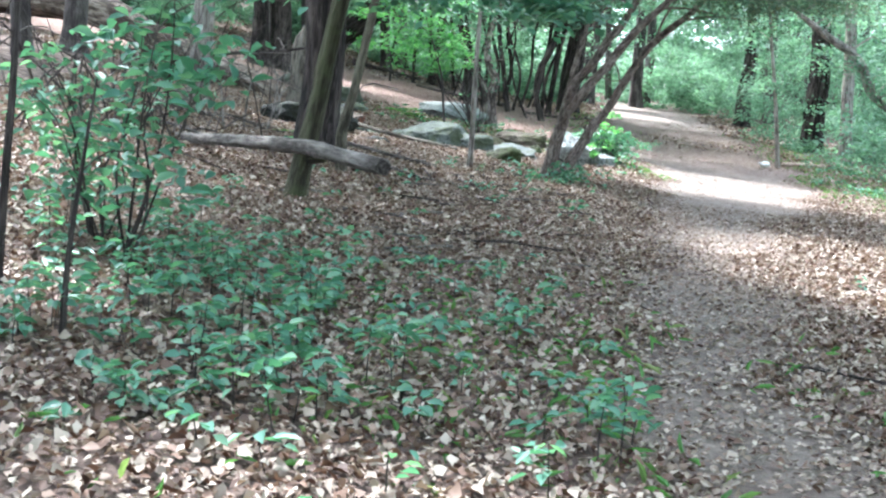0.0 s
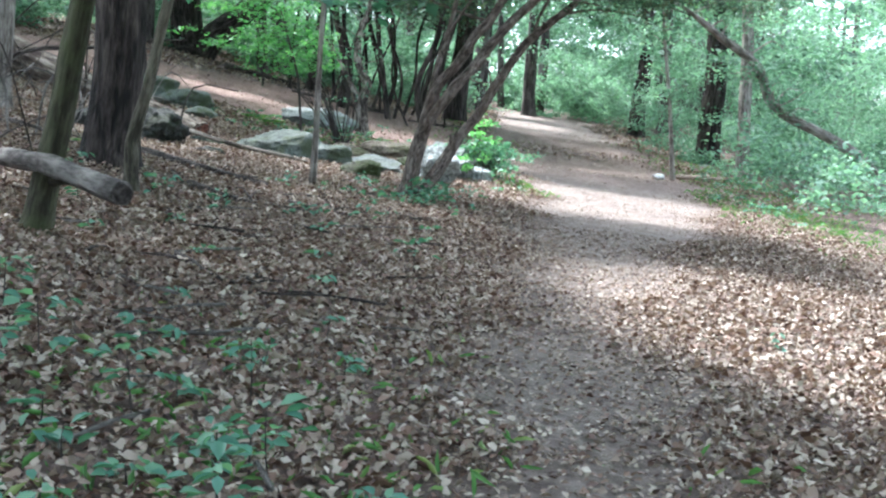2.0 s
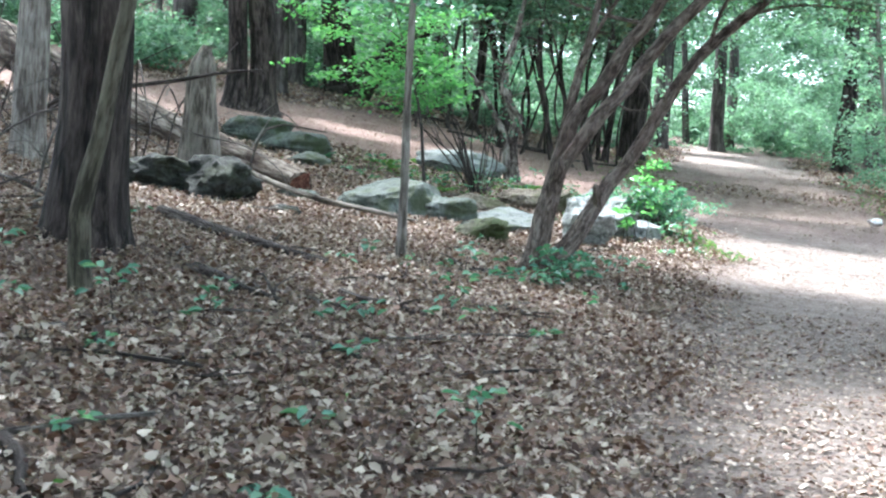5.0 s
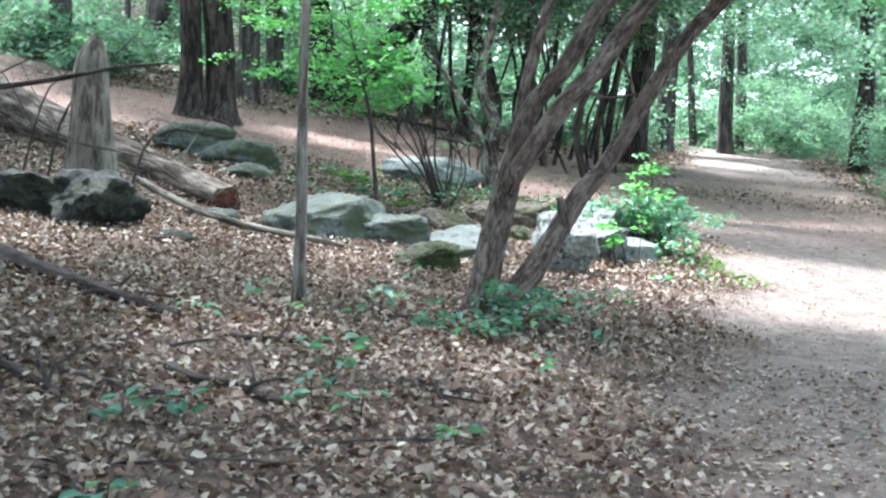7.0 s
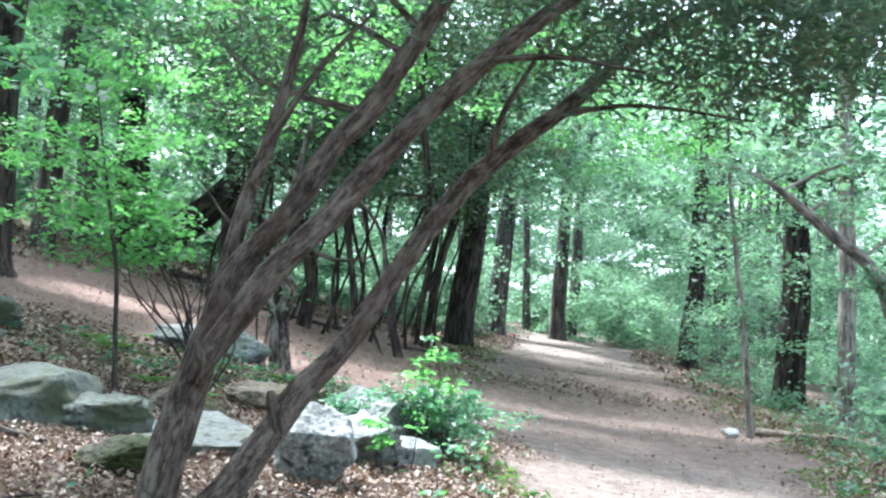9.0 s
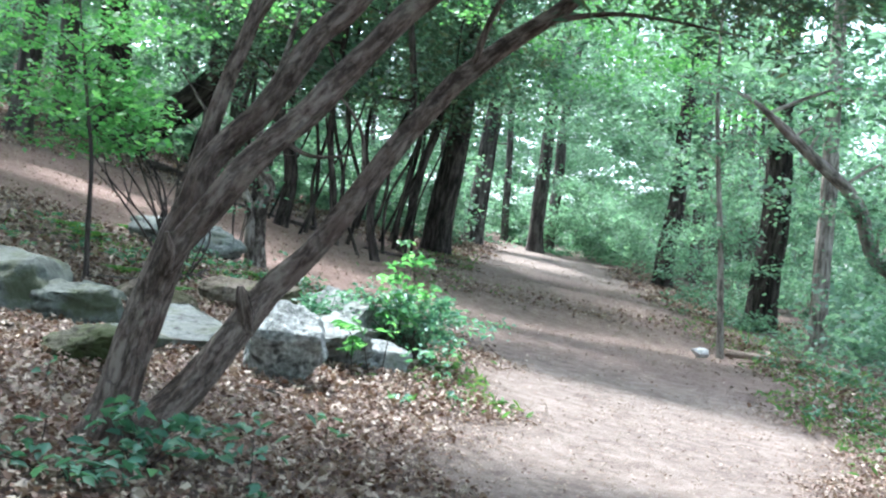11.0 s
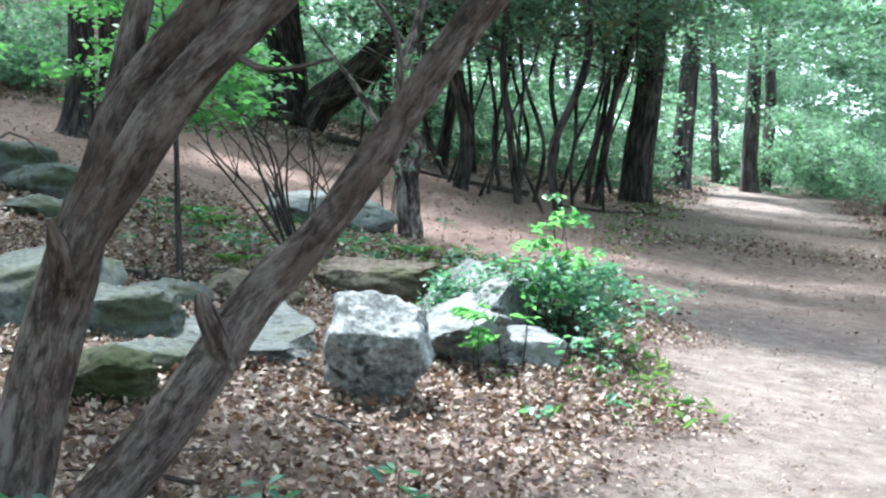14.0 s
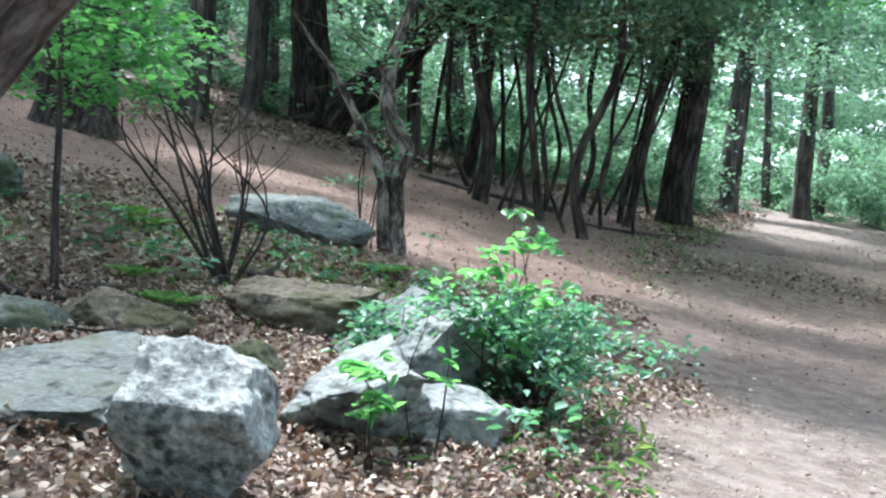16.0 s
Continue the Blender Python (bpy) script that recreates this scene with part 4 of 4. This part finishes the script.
# ---- shrubs and low plants ----
def shrub(name, label, x, y, stems, spread, height, mat, leaf=None, seed=1, r=0.012, clump=0.2, per=20, size=0.06, category="shrub", slim=0.55, lean=(0, 0), levels=3, tilt=0.5):
    """Stems that fan out from one foot, each a part, and leaves in small sprays along them."""
    rng = np.random.default_rng(seed)
    e = thing(name, x, y, label, category)
    o = e.location
    tips = []
    for _ in range(stems):
        a, s = rng.uniform(0, 6.28), spread * rng.uniform(0.3, 1.0)
        h = height * rng.uniform(0.6, 1.05)
        dx, dy = math.cos(a) * s + lean[0] * h, math.sin(a) * s + lean[1] * h
        bx, by = x + rng.normal(0, 0.03), y + rng.normal(0, 0.03)
        rr = r * rng.uniform(0.7, 1.2)
        wob = rng.normal(0, 0.07 * h, 4)
        pts = [(bx, by, o.z - 0.03, rr), (bx + dx * 0.3 + wob[0], by + dy * 0.3 + wob[1], o.z + h * 0.4, rr * 0.75), (bx + dx * 0.65 + wob[2], by + dy * 0.65 + wob[3], o.z + h * 0.75, rr * 0.5), (bx + dx, by + dy, o.z + h, rr * 0.25)]
        bm = bmesh.new()
        tube(bm, pts, 6, 0.12, 0.08, o, seed=rng.uniform(0, 40))
        stem = part("stem", bm, mat, e)
        if leaf is None:
            for _k in range(2):
                t = path_points(pts, 0.1)
                t = t[int(len(t) * rng.uniform(0.4, 0.85))]
                u = rng.normal(0, 0.16, 2)
                bm = bmesh.new()
                tube(bm, [(*t[:3], t[3] * 0.7), (t[0] + u[0] * 0.6, t[1] + u[1] * 0.6, t[2] + 0.14, t[3] * 0.5), (t[0] + u[0] * 1.2, t[1] + u[1] * 1.2, t[2] + rng.uniform(0.2, 0.42), t[3] * 0.25)], 5, 0.1, 0.08, o, seed=rng.uniform(0, 40))
                part("twig", bm, mat, stem)
        q = path_points(pts, 0.1)
        for k in range(levels):
            t = q[int(len(q) * rng.uniform(0.35, 0.999))]
            tips.append((t[0] + rng.normal(0, clump), t[1] + rng.normal(0, clump), t[2] + rng.normal(0, clump * 0.4)))
        tips.append(tuple(q[-1][:3]))
    if leaf:
        pos = sprays(tips, clump, per, rng, 0.35)
        pos = pos[pos[:, 2] > ground_z(pos[:, 0], pos[:, 1]) + 0.01]
        me = leaves("foliage", pos - np.array(o), size * rng.uniform(0.6, 1.2, len(pos)), rng, tilt=tilt, slim=slim)
        part_mesh("foliage", me, leaf, e, smooth_faces=False)
    return e


# Sapling with bright sprays, the bare shrub and the dead twin stem.
sap_c = blob(R, 26, (-0.2, 23.7, 3.2), (0.75, 0.6, 0.45)) + blob(R, 40, (-0.9, 24.6, 3.7), (1.3, 1.2, 0.8)) + blob(R, 40, (-1.3, 25.5, 4.7), (1.6, 1.5, 0.9))
tree("sapling", "young sapling with bright green leaf sprays", [(0.04, 23.05, 1.66, 0.027), (-0.03, 23.1, 2.2, 0.024), (-0.1, 23.2, 2.8, 0.02), (-0.35, 23.6, 3.6, 0.015), (-0.8, 24.4, 5.0, 0.008)], TWIG, (sap_c, 0.28, 42, 0.085, 0.22, 0.4, 0.6), LEAF_BRIGHT, limbs=(12, 0.4, 0.95, 1.1, 0.01), seed=71, sides=9, flare=0.2)
shrub("bare_shrub", "bare shrub of thin dark fanning stems", 0.70, 24.4, 9, 0.7, 1.8, TWIG, None, 72, 0.014)
shrub("bare_shrub", "few thin dark leaning stems", 0.62, 24.45, 6, 0.5, 1.75, TWIG, None, 73, 0.016, lean=(-0.62, 0))
tree("dead_tree", "dead twin-stemmed tree with mottled peeling bark", [(1.11, 28.4, 1.95, 0.11), (1.10, 28.4, 2.3, 0.095), (1.09, 28.38, 2.66, 0.085), (1.13, 28.4, 2.9, 0.095), (1.16, 28.42, 3.05, 0.1), (1.04, 28.4, 3.26, 0.085), (0.96, 28.38, 3.43, 0.08), (0.93, 28.4, 3.75, 0.07), (0.95, 28.4, 4.02, 0.066), (1.11, 28.4, 4.63, 0.05), (1.3, 28.4, 5.6, 0.02)], DEADBARK, None, limbs=(14, 0.5, 0.97, 1.2, 0.011), seed=74, sides=20, rough=0.15, crust=1.2,
     extra=[[(1.03, 28.33, 2.0, 0.075), (0.99, 28.3, 2.35, 0.065), (0.96, 28.3, 2.71, 0.055), (0.82, 28.3, 3.0, 0.05), (0.67, 28.3, 3.29, 0.044), (0.38, 28.3, 3.75, 0.034), (0.11, 28.3, 4.09, 0.022), (-0.2, 28.2, 4.5, 0.008)]])
shrub("leafy_shrub", "leafy sprout growing up beside the dead tree", 0.85, 28.2, 4, 0.45, 2.1, TWIG, LEAF_LOW, 174, 0.012, 0.2, 9, 0.09, levels=4)

# Green shrub and weeds at the end of the rocks.
shrub("leafy_shrub", "dense low shrub with round blue-green leaves", 3.12, 22.45, 32, 0.68, 0.6, TWIG, LEAF_LOW, 75, 0.007, 0.13, 15, 0.062)
shrub("leafy_shrub", "tall thin sprig with bright yellow-green leaves", 2.92, 22.3, 4, 0.22, 1.0, TWIG, LEAF_BRIGHT, 76, 0.008, 0.10, 9, 0.09, levels=5)
shrub("leafy_shrub", "small shrub with pale green leaves on the rocks", 2.35, 22.7, 14, 0.4, 0.42, TWIG, LEAF_LOW, 77, 0.006, 0.12, 12, 0.07)
shrub("seedling", "small seedling with drooping bright leaves before a rock", 2.62, 20.75, 2, 0.12, 0.48, TWIG, LEAF_BRIGHT, 78, 0.006, 0.06, 7, 0.11, slim=0.35)
shrub("seedling", "slender seedling standing before a rock", 2.78, 20.95, 2, 0.05, 0.75, TWIG, LEAF_BRIGHT, 79, 0.006, 0.06, 3, 0.08)
# Creeper at the cedar's foot.
shrub("creeper", "broad-leaved green creeper at the cedar's foot", 1.72, 16.85, 7, 0.26, 0.3, TWIG, LEAF_LOW, 81, 0.005, 0.08, 4, 0.085, category="creeper")
shrub("creeper", "broad-leaved green creeper at the cedar's foot", 1.5, 16.5, 6, 0.3, 0.16, TWIG, LEAF_LOW, 82, 0.005, 0.10, 4, 0.08, category="creeper")
# Leafy saplings beside the beginning of the walk.
shrub("leafy_shrub", "leafy young shrub with pale blue-green leaves", -2.1, 7.5, 7, 0.75, 1.35, TWIG, LEAF_LOW, 83, 0.011, 0.2, 9, 0.10, levels=6)
shrub("leafy_shrub", "leafy young shrub reaching over the leaves", -1.8, 6.9, 6, 0.55, 1.55, TWIG, LEAF_LOW, 84, 0.010, 0.24, 8, 0.125, levels=5, lean=(0.24, 0))
tree("sapling", "thin dark sapling beside the trail", [(-2.2, 6.0, 0.62, 0.022), (-2.17, 6.0, 1.2, 0.02), (-2.13, 6.0, 1.9, 0.018), (-2.1, 6.0, 3.4, 0.01)], TWIG, (blob(R, 10, (-2.1, 6.0, 3.2), (0.7, 0.7, 0.4)), 0.3, 25, 0.09, 0.3, 0.5, 0.55), LEAF_LOW, limbs=(2, 0.7, 0.95, 0.5, 0.008), seed=85, sides=8)
tree("sapling", "thin forked sapling beside the trail", [(-1.62, 5.2, 0.5, 0.014), (-1.6, 5.2, 0.9, 0.012), (-1.55, 5.2, 1.3, 0.01), (-1.5, 5.22, 1.7, 0.005)], TWIG, None, limbs=(3, 0.4, 0.9, 0.5, 0.006), seed=86, sides=7)
wood("snag", "short pale broken dead sapling standing upright", [(-2.44, 8.0, 0.75, 0.02), (-2.42, 8.0, 1.3, 0.018), (-2.4, 8.02, 1.85, 0.012)], DEADGREY, "snag", 7, 87)

# Leaning tree over the low side of the trail.
tree("leaning_tree", "thin bare tree arching out over the trail", [(13.6, 30.3, gz(13.6, 30.3), 0.14), (12.97, 30, 1.95, 0.13), (11.9, 29.9, 2.55, 0.12), (10.55, 29.8, 3.15, 0.11), (10.0, 29.5, 4.0, 0.10), (8.7, 28.3, 4.5, 0.085), (7.9, 27.8, 4.9, 0.05), (7.5, 27.7, 5.1, 0.02)], BARK_GREY, (blob(R, 30, (9.5, 29, 5.6), (2.5, 1.5, 0.8)), 0.5, 60, 0.1, 0.3, 0.5, 0.55), LEAF_FAR_HAZE, limbs=(12, 0.3, 0.95, 1.4, 0.03), seed=88)
tree("sapling", "thin dark sapling at the trail's edge", [(8.79, 31.6, 1.52, 0.06), (8.6, 31.6, 3.0, 0.05), (8.25, 31.6, 5.6, 0.036), (8.1, 31.6, 8, 0.02)], BARK_GREY, (blob(R, 20, (8.1, 31.8, 7.5), (1.3, 1.3, 1)), 0.5, 40, 0.14, 0.3, 0.5, 0.55), LEAF_FAR_HAZE, limbs=(8, 0.3, 0.95, 1.0, 0.015), seed=89)


def seedling(rng, variety):
    """A low woodland plant: a thin stem, a ring of leaves."""
    e = new("seedling")
    bm = bmesh.new()
    big = variety == 1
    h = rng.uniform(0.18, 0.34) if big else rng.uniform(0.06, 0.16)
    tube(bm, [(0, 0, -0.02, 0.004), (0.01, 0, h * 0.5, 0.003), (0.015, 0.01, h, 0.002)], 5, 0.05, 0.0)
    part("stem", bm, TWIG, e)
    n = int(rng.integers(14, 22)) if big else int(rng.integers(5, 12))
    a = rng.uniform(0, 6.28, n)
    rad = rng.uniform(0.03, 0.17 if big else 0.11, n)
    pos = np.stack([np.cos(a) * rad, np.sin(a) * rad, h * rng.uniform(0.5, 1.1, n)], 1)
    me = leaves("leaves", pos, rng.uniform(0.05, 0.10, n), rng, tilt=0.35, slim=0.6, heading=a)
    part_mesh("leaves", me, LEAF_LOW, e, smooth_faces=False)
    return e


def plant_seedlings():
    rng = np.random.default_rng(17)
    kinds = [seedling(rng, k % 4) for k in range(8)]
    spots = []
    for cx, cy, sx, sy, n in ((-1.5, 6.2, 0.9, 1.1, 105), (-0.4, 5.4, 0.7, 0.8, 26), (0.2, 5.0, 0.6, 0.6, 24), (-0.7, 4.5, 0.6, 0.4, 18), (-1.9, 8.0, 0.8, 1.1, 52), (0.3, 7.4, 0.7, 1.0, 14), (0.5, 11.2, 1.0, 1.3, 9), (1.3, 14.6, 0.7, 1.0, 10), (1.4, 16.1, 0.6, 0.5, 4), (2.0, 17.2, 0.5, 0.6, 8), (-0.8, 13.0, 1.2, 2, 10), (3.65, 21.7, 0.3, 0.8, 24), (1.9, 25.3, 0.6, 0.9, 26), (0.4, 25.6, 0.8, 0.8, 14), (-0.6, 24.9, 0.5, 0.5, 8), (7.8, 23.5, 0.6, 3, 40), (9.6, 30, 0.5, 3, 24)):
        for _ in range(n):
            x, y = rng.normal(cx, sx), rng.normal(cy, sy)
            if y > 3.4 and (bare_at(x, y) < 0.4):
                spots.append((x, y))
    for k, (x, y) in enumerate(spots):
        m = pose(x, y, gz(x, y) + 0.01, rng.uniform(-8, 8), rng.uniform(-8, 8), rng.uniform(0, 360))
        if k < len(kinds):
            kinds[k].matrix_basis = m
            ob = kinds[k]
        else:
            ob = copy_thing(kinds[int(rng.integers(len(kinds)))], m)
        tagged(ob, "small green seedling among fallen leaves", "seedling", "seedlings on the forest floor")


plant_seedlings()


def fern(x, y, size, seed):
    rng = np.random.default_rng(seed)
    e = thing("fern", x, y, "small green fern among the leaves", "fern", "ferns")
    for k in range(7):
        a = 6.28 * k / 7 + rng.uniform(-0.3, 0.3)
        t = np.linspace(0.12, 1, 15)
        d = np.array([math.cos(a), math.sin(a)])
        c = np.stack([d[0] * t * size, d[1] * t * size, size * (0.75 * t - 0.5 * t * t)], 1)
        w = np.array([-d[1], d[0], 0])
        ln_ = size * 0.26 * np.sin(np.pi * np.clip(t * 0.9 + 0.12, 0, 1))
        pos = np.concatenate([c + w * ln_[:, None] * 0.5, c - w * ln_[:, None] * 0.5])
        me = leaves("frond", pos, np.concatenate([ln_, ln_]) + 0.01, rng, tilt=0.15, slim=0.28, heading=np.concatenate([np.full(15, a + 1.35), np.full(15, a - 1.35)]))
        part_mesh("frond", me, GRASS, e, smooth_faces=False)


for k, (x, y, s_) in enumerate([(-1.0, 26.6, 0.4), (-0.7, 26.2, 0.35), (0.75, 23.2, 0.32), (-0.55, 28.4, 0.35), (0.2, 23.9, 0.3), (-1.9, 15.6, 0.35), (1.4, 26.6, 0.35)]):
    fern(x, y, s_, 300 + k)


def grass_patch():
    rng = np.random.default_rng(23)
    pos, size = [], []
    for cx, cy, sx, sy, n in ((3.75, 21.6, 0.42, 0.9, 420), (1.9, 25.2, 0.7, 1.1, 700), (8.0, 23.0, 0.7, 3.0, 2200), (0.5, 6.0, 0.9, 1.5, 900), (9.9, 31, 0.7, 4, 1600), (4.0, 34, 0.5, 2.0, 260), (5.0, 44, 0.5, 4, 700), (0.2, 25.8, 1.0, 1.0, 400)):
        x, y = rng.normal(cx, sx, n), rng.normal(cy, sy, n)
        keep = bare_at(x, y) < 0.6
        x, y = x[keep], y[keep]
        s = rng.uniform(0.05, 0.14, len(x))
        pos.append(np.stack([x, y, ground_z(x, y) + s * 0.35], 1))
        size.append(s)
    me = leaves("grass", np.concatenate(pos), np.concatenate(size), rng, tilt=1.6, slim=0.16)
    tagged(part_mesh("grass", me, GRASS, smooth_faces=False), "thin tufts of green grass along the trail's edge", "grass", kind="stuff")


grass_patch()


# ---- the wood around ----
def undergrowth(name, label, boxes, mat, seed, size, per, radius, flat=0.4, skip=None):
    """Foliage in clumps, of distant bushes and young trees and of the added shading canopy; boxes of x, y ranges,
    heights above the floor and a count.
    """
    rng = np.random.default_rng(seed)
    cen = []
    for x0, x1, y0, y1, h0, h1, n in boxes:
        x, y = rng.uniform(x0, x1, n), rng.uniform(y0, y1, n)
        h = h0 + (h1 - h0) * rng.random(n) ** 1.3
        c = np.stack([x, y, ground_z(x, y) + h], 1)
        edge = np.interp(c[:, 1], TRAIL_Y, TRAIL_R)
        left = np.interp(c[:, 1], TRAIL_Y, TRAIL_L)
        clear = ((c[:, 0] > left - 1.0) & (c[:, 0] < edge + 0.8) & (c[:, 1] < 58) & (h < 4.5))
        cen.append(c[~clear])
    cen = np.concatenate(cen)
    pos = sprays(cen, radius * rng.uniform(0.6, 1.3, len(cen)), per, rng, flat)
    pos = pos[(pos[:, 2] > ground_z(pos[:, 0], pos[:, 1])) & ~(open_sky(pos) & (pos[:, 2] > 7))]
    me = leaves(name, pos, size * rng.uniform(0.6, 1.3, len(pos)), rng, tilt=0.55, slim=0.6, fold=False)
    return tagged(part_mesh(name, me, mat, smooth_faces=False), label, "foliage", kind="stuff")


undergrowth("undergrowth", "bright green bushes on the low side of the trail", [(8.5, 26, 22, 40, 0.0, 1.4, 260), (10, 34, 36, 62, 0.0, 3.5, 620), (9, 40, 60, 80, 0.0, 6, 520)], LEAF_FAR_HAZE, 401, 0.13, 150, 0.7)
undergrowth("undergrowth", "bright green bushes beyond the thicket", [(-6, 16, 59, 74, 0.0, 7, 620), (-30, -6, 44, 76, 0.0, 3.2, 460), (-9, 6, 50, 60, 0, 3.0, 260), (-16, -8, 37, 46, 0, 1.2, 120)], LEAF_FAR_HAZE, 402, 0.19, 160, 0.8)
undergrowth("woodland_foliage", "green foliage of the surrounding wood", [(-30, 36, 52, 84, 3.5, 16, 1000), (10, 34, 30, 56, 3, 13, 330), (-26, -7, 34, 56, 3.0, 12, 280), (-8, 10, 38, 56, 4.0, 13, 280), (0, 20, 57, 82, 3.0, 14, 400)], LEAF_FAR_HAZE, 403, 0.18, 150, 1.1)
undergrowth("woodland_foliage", "leafy boughs hanging over the needle path", [(-9, 3, 28, 42, 3.6, 9, 150), (4, 13, 30, 42, 4.6, 10, 90)], LEAF_BRIGHT, 405, 0.11, 120, 0.8, 0.3)
undergrowth("woodland_foliage", "bright leafy boughs above the boulders", [(-5, 2.2, 24, 31, 4.4, 8, 120)], LEAF_BRIGHT, 407, 0.085, 120, 0.6, 0.25)
# Unseen clumps above, beside and behind the camera, added to block sun and sky.
undergrowth("woodland_foliage", "unseen leafy canopy added around the trail for shade", [(-14, 20, 2, 34, 8, 14, 150), (-4.2, 0, 8, 13.5, 6.5, 10, 110), (-3, 2.5, 6.8, 11, 6.5, 9.5, 60), (-6, 0, 14, 20, 6, 11, 30), (-1.5, 2.5, 19, 22, 7, 10, 16), (0.3, 3.2, 18.6, 21.4, 7, 9.5, 40), (1.5, 6, 27, 33, 7.5, 10.5, 50), (-10, -5, 19, 29, 6.5, 10, 60), (-14, 16, -18, 4, 6, 13, 110), (-24, -12, -6, 34, 1.0, 12, 240), (14, 30, -6, 32, 0.5, 12, 280), (-20, 24, -26, -10, 0.0, 12, 420), (-12, -5, -10, 6, 3, 11, 120), (6, 14, -10, 8, 2, 11, 140)], LEAF_FAR_HAZE, 404, 0.34, 60, 1.3)
undergrowth("woodland_foliage", "dark evergreen sprays above the thicket of slim trees", [(0.5, 6.5, 34.5, 41, 3.6, 6.5, 16), (-3, 1, 34, 40, 4.2, 6.5, 16)], LEAF_CEDAR, 408, 0.12, 150, 0.75, 0.35)
undergrowth("woodland_foliage", "pale green foliage of the farther wood", [(-60, 80, 84, 125, 0.0, 18, 2600), (40, 80, 10, 84, 0, 14, 300), (-70, -30, 10, 84, 0, 14, 300)], LEAF_FAR_HAZE, 406, 0.55, 90, 1.8)


def far_trunks():
    """Straight stems of the wood in the distance and around."""
    rng = np.random.default_rng(55)
    protos = []
    for k in range(4):
        e = new("tree")
        bm = bmesh.new()
        r = (0.12, 0.18, 0.24, 0.32)[k]
        tr = [(0, 0, -0.2, r), (rng.normal(0, 0.06), 0, 2, r * 0.9), (rng.normal(0, 0.15), 0, 6, r * 0.7), (rng.normal(0, 0.3), 0, 15, r * 0.25)]
        tube(bm, tr, 9, 0.6, 0.06, flare=0.3, seed=k * 4)
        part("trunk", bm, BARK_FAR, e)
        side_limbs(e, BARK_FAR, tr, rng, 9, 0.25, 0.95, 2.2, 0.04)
        protos.append(e)
    spots = []
    while len(spots) < 150:
        x, y = rng.uniform(-32, 40), rng.uniform(-24, 84)
        l, r = np.interp(y, TRAIL_Y, TRAIL_L), np.interp(y, TRAIL_Y, TRAIL_R)
        if l - 2 < x < r + 1.5 or needles_at(x, y) > 0 or (-7 < x < 14 and y < 56) or (-13 < x < -5 and 24 < y < 48):
            continue
        if y < 0 and abs(x - 1) < 4:
            continue
        spots.append((x, y))
    for k, (x, y) in enumerate(spots):
        m = pose(x, y, gz(x, y), rng.normal(0, 1.5), rng.normal(1, 2.0), rng.uniform(0, 360))
        if k < 4:
            protos[k].matrix_basis = m
            ob = protos[k]
        else:
            ob = copy_thing(protos[int(rng.integers(4))], m)
        tagged(ob, "straight dark forest tree in the distance", "tree", "distant trees")


far_trunks()
